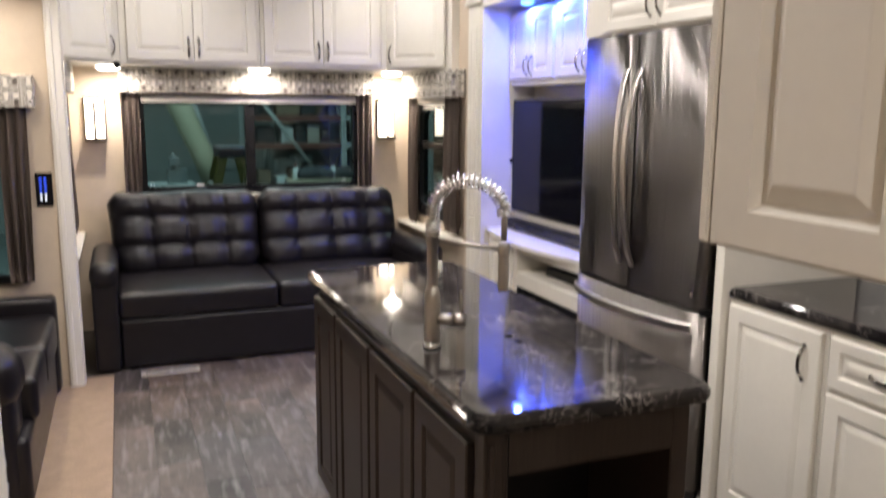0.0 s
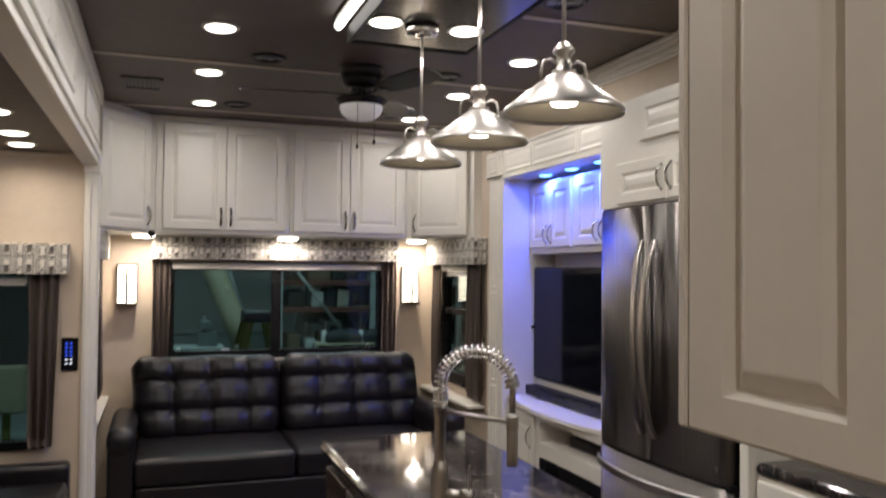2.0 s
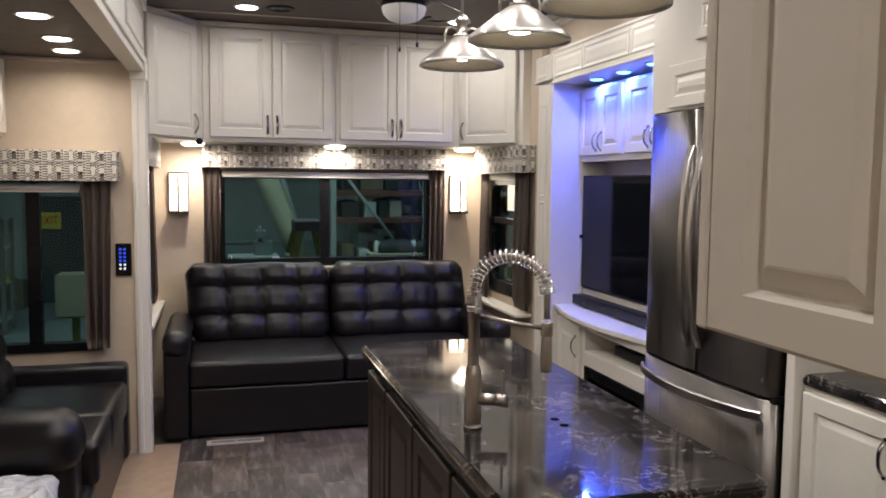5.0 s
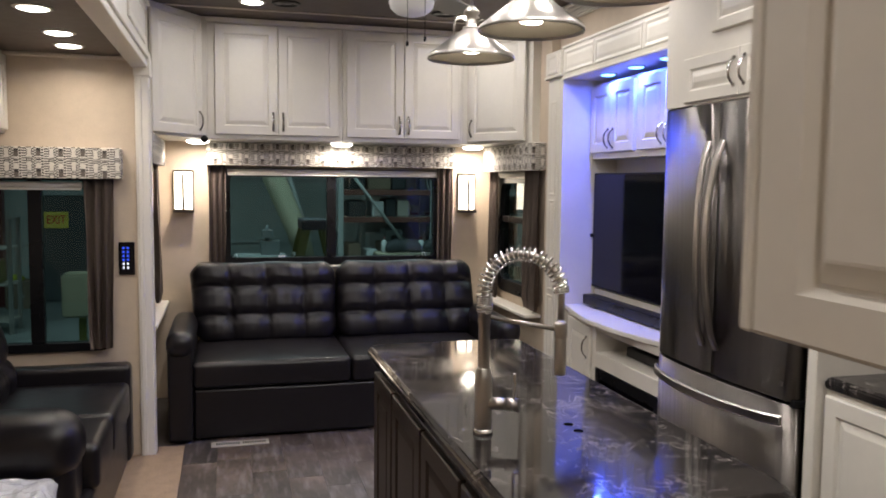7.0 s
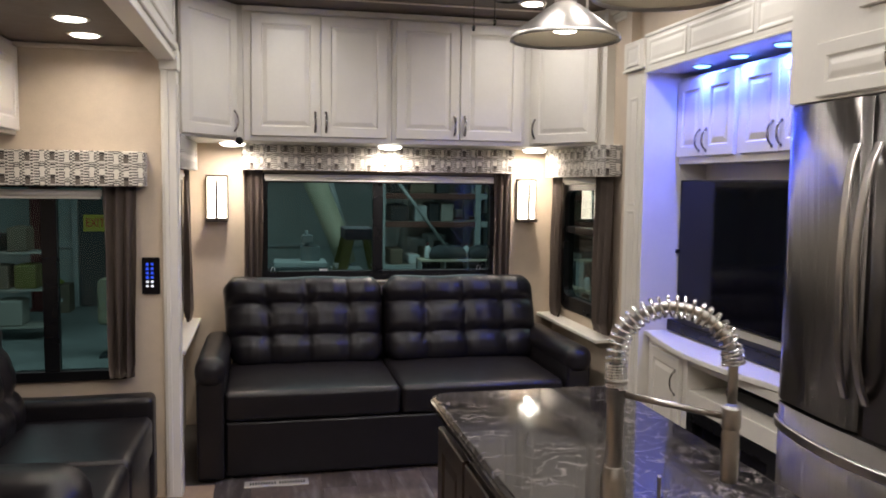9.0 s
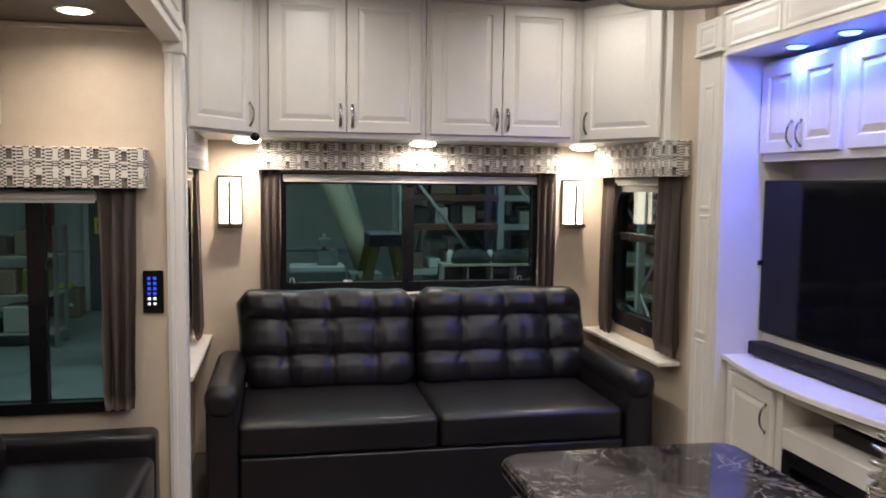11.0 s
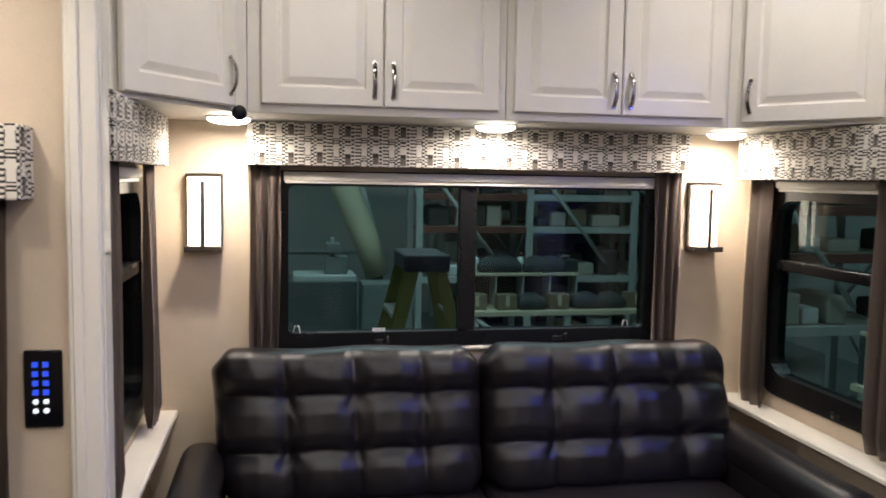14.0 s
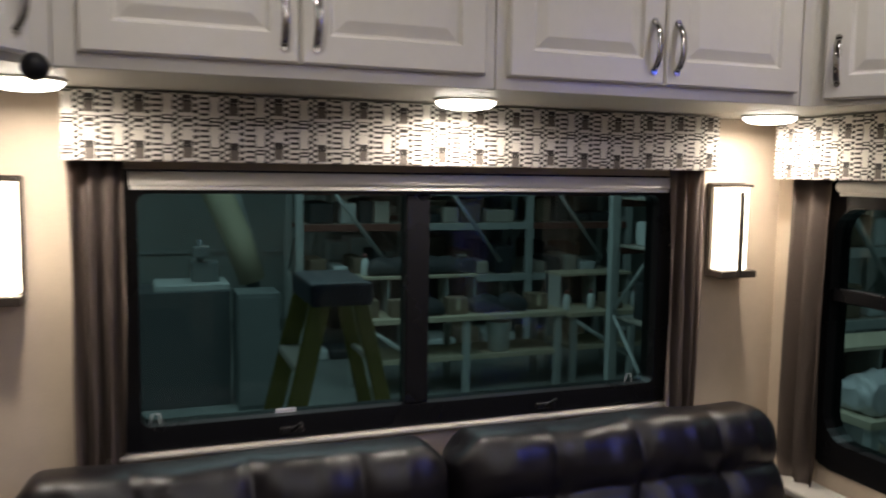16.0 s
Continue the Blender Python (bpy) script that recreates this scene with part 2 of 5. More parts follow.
DARKWOOD = material("dark_stained_wood", (0.036, 0.026, 0.021), 0.38, spec=0.3, grain=0.35, scale=24, stretch=(6, 6, 0.6), bump=0.06, blotch=0.2)
STEEL = material("brushed_steel", (0.20, 0.183, 0.170), 0.35, metal=1.0, grain=0.10, scale=60, stretch=(1, 1, 14))
STEEL.node_tree.nodes["Principled BSDF"].inputs["Anisotropic"].default_value = 1.0
STEEL.node_tree.nodes["Principled BSDF"].inputs["Anisotropic Rotation"].default_value = 0.25
tan = STEEL.node_tree.nodes.new("ShaderNodeTangent")
tan.direction_type, tan.axis = "RADIAL", "Z"
STEEL.node_tree.links.new(tan.outputs[0], STEEL.node_tree.nodes["Principled BSDF"].inputs["Tangent"])
sn = STEEL.node_tree.nodes
sl = STEEL.node_tree.links
for link in list(sn["Principled BSDF"].inputs["Roughness"].links):
    sl.remove(link)
sn["Principled BSDF"].inputs["Roughness"].default_value = 0.35
# sheet metal that is slightly wavy across its width, so reflections run in upright streaks
sco, ssep, swave, slow, sbump = sn.new("ShaderNodeTexCoord"), sn.new("ShaderNodeSeparateXYZ"), sn.new("ShaderNodeTexNoise"), sn.new("ShaderNodeTexNoise"), sn.new("ShaderNodeBump")
swave.noise_dimensions = slow.noise_dimensions = "1D"
swave.inputs["Scale"].default_value, swave.inputs["Detail"].default_value = 1.0, 2
slow.inputs["Scale"].default_value, slow.inputs["Detail"].default_value = 1.3, 0
sbump.inputs["Strength"].default_value, sbump.inputs["Distance"].default_value = 0.6, 0.0034
sl.new(sco.outputs["Object"], ssep.inputs[0])
sl.new(ssep.outputs["Z"], slow.inputs["W"])
sl.new(math_node(sn, sl, "ADD", math_node(sn, sl, "MULTIPLY", ssep.outputs["Y"], 26.0), math_node(sn, sl, "MULTIPLY", slow.outputs["Fac"], 1.5)), swave.inputs["W"])
sl.new(swave.outputs["Fac"], sbump.inputs["Height"])
sl.new(sbump.outputs[0], sn["Principled BSDF"].inputs["Normal"])
DARKSTEEL = material("brushed_handle_steel", (0.55, 0.52, 0.49), 0.30, metal=1.0, grain=0.05)
NICKEL = material("brushed_nickel", (0.42, 0.395, 0.36), 0.3, metal=1.0, grain=0.08, scale=120)
PULL = material("pull_metal", (0.42, 0.40, 0.38), 0.13, metal=1.0)
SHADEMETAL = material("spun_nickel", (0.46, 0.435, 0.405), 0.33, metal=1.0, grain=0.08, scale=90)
SHADEIN = material("shade_lining", (0.21, 0.18, 0.135), 0.6, grain=0.05)
CHROME = material("chrome", (0.75, 0.74, 0.73), 0.1, metal=1.0)
BRONZE = material("dark_bronze", (0.09, 0.075, 0.065), 0.35, metal=0.7, grain=0.1)
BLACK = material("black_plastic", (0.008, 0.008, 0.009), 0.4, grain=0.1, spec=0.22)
BLACKFRAME = material("black_frame", (0.006, 0.006, 0.007), 0.28, grain=0.1, spec=0.25)
SCREEN = material("black_screen", (0.004, 0.004, 0.006), 0.09, spec=0.22)
CURTAIN = material("taupe_curtain", (0.145, 0.112, 0.094), 0.85, grain=0.18, scale=300, bump=0.2, blotch=0.08)
SHADEROLL = material("shade_roll", (0.62, 0.59, 0.55), 0.7, grain=0.04)
GREYGAP = material("appliance_side", (0.42, 0.39, 0.34), 0.45, grain=0.06)
BACKSPLASH = material("backsplash", (0.50, 0.49, 0.48), 0.3, grain=0.05, blotch=0.06)
VALANCE = valance_cloth()
STONE = stone()
VINYL = plank_vinyl()
JOINT = material("floor_joint", (0.075, 0.064, 0.057), 0.7, grain=0.1)
WRAP = material("plastic_wrap", (0.55, 0.56, 0.58), 0.18, grain=0.15, scale=30, bump=0.3)
LIT = glow("lit_lens", (1.0, 0.93, 0.82), 14.0)
LIT_BULB = glow("lit_bulb", (1.0, 0.93, 0.82), 30.0)
LIT_WARM = glow("lit_warm_glass", (1.0, 0.86, 0.66), 11.0)
LIT_BLUE = glow("lit_blue_lens", (0.12, 0.42, 1.0), 9.0)
# Slight emission brightens the fan's unlit frosted globe.
LIT_DIM = glow("faint_glow_globe", (1.0, 0.97, 0.92), 0.12)
LED_BLUE = glow("panel_blue", (0.02, 0.09, 1.0), 1.1)
LED_BLUE.node_tree.nodes["Principled BSDF"].inputs["Base Color"].default_value = (0.02, 0.02, 0.03, 1)
LED_WHITE = glow("panel_white", (0.85, 0.92, 1.0), 1.2)
TUBE = glow("lit_tube", (1.0, 0.96, 0.9), 6.5)
PANE = glass("tinted_pane", (0.47, 0.57, 0.57), 1.35)

# ---- mesh helpers ----


def box(x0, y0, z0, x1, y1, z1, bev=0.0):
    bm = bmesh.new()
    bmesh.ops.create_cube(bm, size=1, matrix=Matrix.Translation(((x0 + x1) / 2, (y0 + y1) / 2, (z0 + z1) / 2)) @ Matrix.Diagonal((abs(x1 - x0), abs(y1 - y0), abs(z1 - z0), 1)))
    if bev:
        bmesh.ops.bevel(bm, geom=bm.edges[:], offset=bev, segments=2 if bev > 0.004 else 1, affect="EDGES", profile=0.6)
    return bm


def join(*bms):
    out = bms[0]
    for b in bms[1:]:
        me = bpy.data.meshes.new("joined")
        b.to_mesh(me)
        b.free()
        out.from_mesh(me)
        bpy.data.meshes.remove(me)
    return out


def smooth(bm):
    for f in bm.faces:
        f.smooth = True
    return bm


def lathe(profile, c=(0, 0, 0), seg=28):
    """Turns a profile of (radius, height) about the z axis through c."""
    bm = bmesh.new()
    rings = []
    for r, z in profile:
        if r < 1e-5:
            rings.append([bm.verts.new((c[0], c[1], c[2] + z))])
        else:
            rings.append([bm.verts.new((c[0] + r * math.cos(a), c[1] + r * math.sin(a), c[2] + z)) for a in (2 * math.pi * i / seg for i in range(seg))])
    for a, b in zip(rings, rings[1:]):
        for i in range(seg):
            j = (i + 1) % seg
            if len(a) == 1 and len(b) == 1:
                continue
            if len(a) == 1:
                bm.faces.new((a[0], b[i], b[j]))
            elif len(b) == 1:
                bm.faces.new((a[i], b[0], a[j]))
            else:
                bm.faces.new((a[i], b[i], b[j], a[j]))
    bmesh.ops.recalc_face_normals(bm, faces=bm.faces)
    return smooth(bm)


def rod(a, b, r, seg=14, r2=None):
    """A capped round bar from a to b."""
    return tube([a, b], r, seg, r2)


def tube(points, r, seg=10, r2=None):
    pts = [Vector(p) for p in points]
    bm = bmesh.new()
    rings, side = [], None
    for i, p in enumerate(pts):
        d = (pts[min(i + 1, len(pts) - 1)] - pts[max(i - 1, 0)]).normalized()
        if side is None:
            side = d.cross(Vector((0, 0, 1)))
            if side.length < 0.1:
                side = d.cross(Vector((1, 0, 0)))
        side = (side - d * side.dot(d)).normalized()
        up = d.cross(side)
        k = r if r2 is None else r + (r2 - r) * i / (len(pts) - 1)
        rings.append([bm.verts.new(p + k * (math.cos(t) * side + math.sin(t) * up)) for t in (2 * math.pi * j / seg for j in range(seg))])
    for a, b in zip(rings, rings[1:]):
        for i in range(seg):
            bm.faces.new((a[i], a[(i + 1) % seg], b[(i + 1) % seg], b[i])).smooth = True
    bm.faces.new(rings[0])
    bm.faces.new(rings[-1])
    bmesh.ops.recalc_face_normals(bm, faces=bm.faces)
    return bm


def prism(outline, z0, z1, bev=0.0):
    """A flat outline of (x, y) raised from z0 to z1."""
    bm = bmesh.new()
    f = bm.faces.new([bm.verts.new((x, y, z0)) for x, y in outline])
    top = bmesh.ops.extrude_face_region(bm, geom=[f])
    bmesh.ops.translate(bm, verts=[v for v in top["geom"] if isinstance(v, bmesh.types.BMVert)], vec=(0, 0, z1 - z0))
    bmesh.ops.recalc_face_normals(bm, faces=bm.faces)
    if bev:
        bmesh.ops.bevel(bm, geom=bm.edges[:], offset=bev, segments=2, affect="EDGES")
    return bm


def moved(bm, m):
    bmesh.ops.transform(bm, matrix=m, verts=bm.verts)
    return bm


def thing(name, place, label, category, group="", kind=""):
    ob = new(name)
    ob.empty_display_size = 0.05
    ob.location = place
    return tagged(ob, label, category, group, kind)


def part(name, bm, mat, parent, label=""):
    top = parent
    while top.parent:
        top = top.parent
    bmesh.ops.translate(bm, verts=bm.verts, vec=-Vector(top.location))
    me = bpy.data.meshes.new(name)
    bm.to_mesh(me)
    bm.free()
    me.materials.append(mat)
    ob = new(name, me)
    ob.parent = parent
    return tagged(ob, label)


def solid(name, bm, mat, label="", category="", kind="structure", group="", origin=None):
    if origin:
        bmesh.ops.translate(bm, verts=bm.verts, vec=-Vector(origin))
    me = bpy.data.meshes.new(name)
    bm.to_mesh(me)
    bm.free()
    me.materials.append(mat)
    ob = new(name, me)
    if origin:
        ob.location = origin
    return tagged(ob, label, category, group, kind)


def frame_rect(x0, z0, x1, z1, w, y0, y1):
    """Four rails round a rectangle in the x-z plane, from y0 to y1."""
    return join(box(x0, y0, z0, x0 + w, y1, z1), box(x1 - w, y0, z0, x1, y1, z1),
                box(x0 + w, y0, z0, x1 - w, y1, z0 + w), box(x0 + w, y0, z1 - w, x1 - w, y1, z1))


def raised(w, h, rail=0.055, deep=0.019, low=None, g=None, sunk=0.009):
    """A raised-panel cabinet front: width along x, height along z, facing -y, its back in y = 0."""
    bm = bmesh.new()
    r = min(rail, w * 0.3, h * 0.3)
    g = g or min(0.022, w * 0.12, h * 0.12)
    steps = [(0, 0), (0, -deep + min(0.004, deep * 0.5)), (0.004, -deep), (r, -deep), (r + 0.006, -deep + sunk - 0.001), (r + 0.010, -deep + sunk), (r + 0.010 + g, -deep + min(0.002, sunk * 0.5)), (r + 0.013 + g, -deep + min(0.0015, sunk * 0.4))]
    c = 0.0 if low is None else r - low
    loops = [[bm.verts.new(p) for p in ((i, y, i - (c if i >= r else 0)), (w - i, y, i - (c if i >= r else 0)), (w - i, y, h - i), (i, y, h - i))] for i, y in steps]
    for a, b in zip(loops, loops[1:]):
        for k in range(4):
            bm.faces.new((a[k], a[(k + 1) % 4], b[(k + 1) % 4], b[k]))
    bm.faces.new(loops[-1])
    bm.faces.new(loops[0][::-1])
    bmesh.ops.recalc_face_normals(bm, faces=bm.faces)
    return bm


def ribbon(points, side, w, t):
    """A flat bar with eased edges along points; side gives the direction of its width."""
    pts, side = [Vector(p) for p in points], Vector(side).normalized()
    shape = [(-0.5, -0.25), (-0.36, -0.5), (0.36, -0.5), (0.5, -0.25), (0.5, 0.25), (0.36, 0.5), (-0.36, 0.5), (-0.5, 0.25)]
    bm = bmesh.new()
    rings = []
    for i, p in enumerate(pts):
        d = (pts[min(i + 1, len(pts) - 1)] - pts[max(i - 1, 0)]).normalized()
        up = d.cross(side).normalized()
        rings.append([bm.verts.new(p + side * (a * w) + up * (c * t)) for a, c in shape])
    for a, c in zip(rings, rings[1:]):
        for k in range(8):
            bm.faces.new((a[k], a[(k + 1) % 8], c[(k + 1) % 8], c[k]))
    bm.faces.new(rings[0])
    bm.faces.new(rings[-1])
    bmesh.ops.recalc_face_normals(bm, faces=bm.faces)
    return bm


def bow_handle(length=0.11, bow=0.024):
    """An arched pull, standing along z about the origin, bowing towards -y."""
    pts = [(0, -bow * (1 - abs(k / 5 - 1) ** 2.6) - 0.001, (k / 10 - 0.5) * length) for k in range(11)]
    bm = smooth(ribbon(pts, (1, 0, 0), 0.0145, 0.0055))
    return join(bm, rod((0, 0, -length / 2), (0, -0.004, -length / 2), 0.008, 10), rod((0, 0, length / 2), (0, -0.004, length / 2), 0.008, 10))


def front(parent, m, w, h, mat, handle=None, handle_length=0.11, rail=0.055, handle_turn=0, name="door"):
    """A raised front at pose m (its lower corner), with a pull at handle = (x, z) on it."""
    d = part(name, moved(raised(w, h, rail), m), mat, parent)
    if handle:
        hm = m @ Matrix.Translation((handle[0], -0.019, handle[1])) @ pose(0, 0, 0, 0, handle_turn, 0)
        part("handle", moved(bow_handle(handle_length), hm), PULL, d, "polished nickel arched pull")
    return d

# ---- structure ----
REAR, LEFT, RIGHT = 7.54, 0.145, 2.58
solid("floor", join(box(-0.9, 0.0, -0.06, 3.15, 6.38, -0.006), box(0.09, 6.38, -0.06, 2.64, 7.6, -0.006)), JOINT, "dark backing under the grey-brown plank floor", "floor")
solid("ceiling", join(box(LEFT, 0.0, CEIL, RIGHT, REAR, CEIL + 0.05)), TAUPE, "dark taupe vinyl ceiling panels", "ceiling")
for y in (3.2, 4.42, 5.58, 6.79):
    solid("ceiling_batten", box(LEFT + 0.03, y - 0.014, CEIL - 0.007, RIGHT - 0.03, y + 0.014, CEIL - 0.001, 0.002), BATTEN, "pale batten over a ceiling seam", "trim")


def rounded(x0, z0, x1, z1, r, n=5):
    pts = []
    for cx, cz, a0 in ((x1 - r, z0 + r, -90), (x1 - r, z1 - r, 0), (x0 + r, z1 - r, 90), (x0 + r, z0 + r, 180)):
        pts += [(cx + r * math.cos(radians(a0 + 90 * k / n)), cz + r * math.sin(radians(a0 + 90 * k / n))) for k in range(n + 1)]
    return pts


def ring(outer, inner, d0, d1):
    """A flat frame between two outlines of equal count, in x-z, from y = d0 to d1."""
    bm = bmesh.new()
    v = [[bm.verts.new((x, y, z)) for x, z in o] for y in (d0, d1) for o in (outer, inner)]
    n = len(outer)
    for i in range(n):
        j = (i + 1) % n
        bm.faces.new((v[0][i], v[0][j], v[1][j], v[1][i]))
        bm.faces.new((v[2][i], v[3][i], v[3][j], v[2][j]))
        bm.faces.new((v[0][i], v[2][i], v[2][j], v[0][j]))
        bm.faces.new((v[1][i], v[1][j], v[3][j], v[3][i]))
    bmesh.ops.recalc_face_normals(bm, faces=bm.faces)
    return bm


def holed(x0, z0, x1, z1, hx0, hz0, hx1, hz1, y0, y1):
    return join(box(x0, y0, z0, hx0, y1, z1), box(hx1, y0, z0, x1, y1, z1),
                box(hx0, y0, z0, hx1, y1, hz0), box(hx0, y0, hz1, hx1, y1, z1))


def window(name, m, w, h, label, mull=None, bar=None, latches=(), rail=0.045, bend=0.055):
    """A black-framed tinted window: w by h, its lower inner corner at the origin of m, facing -y."""
    th = thing(name, m.translation, label, "window", kind="structure")
    th.rotation_euler = m.to_euler()
    keep = th.location.copy()
    th.location = (0, 0, 0)
    o, i = rounded(0, 0, w, h, bend), rounded(rail, rail, w - rail, h - rail, bend * 0.7)
    part("window_frame", ring(o, i, -0.018, 0.05), BLACKFRAME, th)
    xs = [rail, w - rail]
    if mull:
        part("mullion", box(mull - 0.033, -0.012, rail, mull + 0.033, 0.042, h - rail, 0.003), BLACKFRAME, th)
        xs = [rail, mull - 0.033, mull + 0.033, w - rail]
    if bar:
        part("crossbar", box(rail, -0.012, bar - 0.02, w - rail, 0.042, bar + 0.02, 0.003), BLACKFRAME, th)
    zs = [rail, h - rail] if not bar else [rail, bar - 0.02, bar + 0.02, h - rail]
    for a in range(0, len(xs), 2):
        for b in range(0, len(zs), 2):
            p = part("pane", box(xs[a] - 0.004, 0.014, zs[b] - 0.004, xs[a + 1] + 0.004, 0.019, zs[b + 1] + 0.004), PANE, th)
            p.visible_shadow = False
    for x in latches:
        part("latch", join(box(x - 0.03, -0.028, 0.012, x + 0.03, -0.016, 0.03, 0.003), rod((x, -0.03, 0.02), (x + 0.02, -0.05, 0.045), 0.005)), BLACK, th)
    th.location = keep
    return th


# rear wall with the wide window
WX0, WX1, WZ0, WZ1 = 0.60, 2.175, 0.915, 1.60
solid("wall_rear", holed(LEFT - 0.05, 0, RIGHT + 0.05, CEIL, WX0 + 0.01, WZ0 + 0.01, WX1 - 0.01, WZ1 - 0.01, REAR, REAR + 0.06), WALL, "beige vinyl rear wall around a wide window", "wall")
window("window_rear", pose(WX0, REAR, WZ0), WX1 - WX0, WZ1 - WZ0, "wide black-framed sliding window with tinted panes", mull=1.361 - WX0, latches=(0.42, 1.15), rail=0.058, bend=0.035)
solid("sill_rear", box(WX0 - 0.02, REAR - 0.035, 0.897, WX1 + 0.02, REAR - 0.001, 0.911, 0.004), GREYGAP, "pale sill strip under the wide window", "window sill")
ST = material("sticker_white", (0.7, 0.72, 0.72), 0.5)
for x in (0.69, 2.05):
    th = thing("window_sticker", (x, REAR + 0.012, 0.985), "small white trapezoid sticker on the glass", "sticker", "window stickers")
    part("outline", join(tube([(x - 0.014, REAR + 0.012, 0.968), (x - 0.007, REAR + 0.012, 0.998), (x + 0.007, REAR + 0.012, 0.998), (x + 0.014, REAR + 0.012, 0.968)], 0.0016, 4), tube([(x - 0.014, REAR + 0.012, 0.968), (x + 0.014, REAR + 0.012, 0.968)], 0.0022, 4)), ST, th)
th = thing("window_label", (1.01, REAR + 0.012, 0.975), "small white printed label on the glass", "label")
part("paper", box(0.985, REAR + 0.0105, 0.966, 1.035, REAR + 0.0125, 0.984), ST, th)
for z in (0.971, 0.979):
    part("print_line", box(0.989, REAR + 0.0095, z - 0.0012, 1.031, REAR + 0.0104, z + 0.0012), DARKSTEEL, th)
# side walls with a small window each
SY0, SY1, SZ0, SZ1 = 6.60, 7.38, 0.74, 1.60
solid("wall_right", moved(holed(-REAR, 0, -6.30, CEIL, -SY1 + 0.01, SZ0 + 0.01, -SY0 - 0.01, SZ1 - 0.01, 0, 0.06), pose(RIGHT, 0, 0, 0, 0, -90)), WALL, "beige vinyl side wall with a small window", "wall")
window("window_right", pose(RIGHT, SY1, SZ0, 0, 0, -90), SY1 - SY0, SZ1 - SZ0, "small black-framed tinted window with rounded corners", bar=0.52, latches=(0.5,), rail=0.085, bend=0.12)
solid("wall_left", moved(holed(6.40, 0, REAR, CEIL, SY0 + 0.01, SZ0 + 0.01, SY1 - 0.01, SZ1 - 0.01, 0, 0.06), pose(LEFT, 0, 0, 0, 0, 90)), WALL, "beige vinyl side wall with a small window", "wall")
window("window_left", pose(LEFT, SY0, SZ0, 0, 0, 90), SY1 - SY0, SZ1 - SZ0, "small black-framed tinted window with rounded corners", bar=0.52, rail=0.085, bend=0.12)

# left slide-out room: end wall with a window, outer wall, low ceiling, fascia beam
SL, SE, SC = -0.86, 6.32, 2.16
LX0, LX1, LZ0, LZ1 = -0.70, 0.035, 0.60, 1.55
solid("wall_slide_end", holed(SL, 0, 0.172, SC + 0.05, LX0 + 0.01, LZ0 + 0.01, LX1 - 0.01, LZ1 - 0.01, SE, SE + 0.06), WALL, "beige vinyl end wall of the sofa recess", "wall")
window("window_slide", pose(LX0, SE, LZ0), LX1 - LX0, LZ1 - LZ0, "black-framed sliding window with tinted panes", mull=0.37)
solid("wall_slide_outer", box(SL - 0.06, 2.4, 0, SL, SE + 0.06, SC + 0.05), WALL, "beige vinyl outer wall of the sofa recess", "wall")
solid("ceiling_slide", box(SL, 2.56, SC, 0.17, SE, SC + 0.04), TAUPE, "dark taupe low ceiling over the sofa recess", "ceiling")
solid("ceiling_slide_trim", box(SL, SE - 0.02, SC - 0.022, 0.17, SE - 0.001, SC - 0.001, 0.004), BATTEN, "pale cove trim", "trim")
solid("wall_hall_left", box(SL, 2.46, 0, 0.334, 2.56, CEIL), WALL, "beige partition beside the passage", "wall")
solid("trim_hall_left", box(0.334, 2.445, 0, 0.364, 2.575, CEIL - 0.002, 0.006), WHITE, "white upright trim on the partition end", "trim")
solid("wall_hall_side", box(0.10, 0.0, 0, 0.16, 2.46, CEIL), WALL, "beige passage wall", "wall")
solid("wall_hall_back", box(0.1, -0.06, 0, 3.15, 0.0, CEIL), WALL, "beige wall behind the passage", "wall")
# fascia beam over the opening, stepped like a moulding
solid("fascia_beam", join(box(0.172, 2.56, 2.13, 0.232, 6.40, CEIL - 0.002, 0.004), box(0.228, 2.56, 2.15, 0.246, 6.40, 2.19, 0.005),
                          box(0.228, 2.56, 2.44, 0.252, 6.40, CEIL - 0.004, 0.008), box(0.155, 2.56, 2.105, 0.238, 6.40, 2.132, 0.005)), WHITE, "white moulded fascia over the recess", "trim")
for y in (3.05, 3.95, 4.55, 5.85):
    solid("fascia_panel", moved(raised(0.78, 0.2, 0.03, 0.012), pose(0.232, y - 0.38, 2.215, 0, 0, 90)), WHITE, "white recessed fascia panel", "trim")
solid("jamb_post", box(0.171, 6.302, 0, 0.242, 6.405, 2.106, 0.004), WHITE, "white moulded upright at the recess corner", "trim")
solid("jamb_bead", box(0.182, 6.296, 0.02, 0.205, 6.304, 2.10, 0.003), WHITE, "slim white bead along the upright", "trim")
solid("jamb_face", box(0.240, 6.32, 0, 0.2475, 6.39, 2.0, 0.003), WHITE, "flat white facing strip of the upright", "trim")
for z0, z1 in ((0.1, 0.83), (0.87, 1.40), (1.44, 2.0)):
    solid("jamb_panel", moved(raised(0.055, z1 - z0, 0.010, 0.005, sunk=0.003), pose(0.2425, 6.325, z0, 0, 0, 90)), WHITE, "narrow white moulded strip", "trim")
solid("jamb_capital", box(0.166, 6.29, 2.06, 0.25, 6.41, 2.16, 0.006), WHITE, "white stepped capital block", "trim")

# right slide-out room
RO = 3.12
solid("wall_right_outer", box(RO, 0.0, 0, RO + 0.06, 6.34, CEIL), BACKSPLASH, "pale grey kitchen wall panel", "wall")
solid("wall_right_end", box(2.53, 6.30, 0, RO + 0.06, 6.36, CEIL), WALL, "beige return wall beside the cabinets", "wall")
solid("wall_right_upper", box(RIGHT, 2.0, 2.30, RIGHT + 0.05, 6.30, CEIL), WALL, "beige wall strip above the cabinets", "wall")
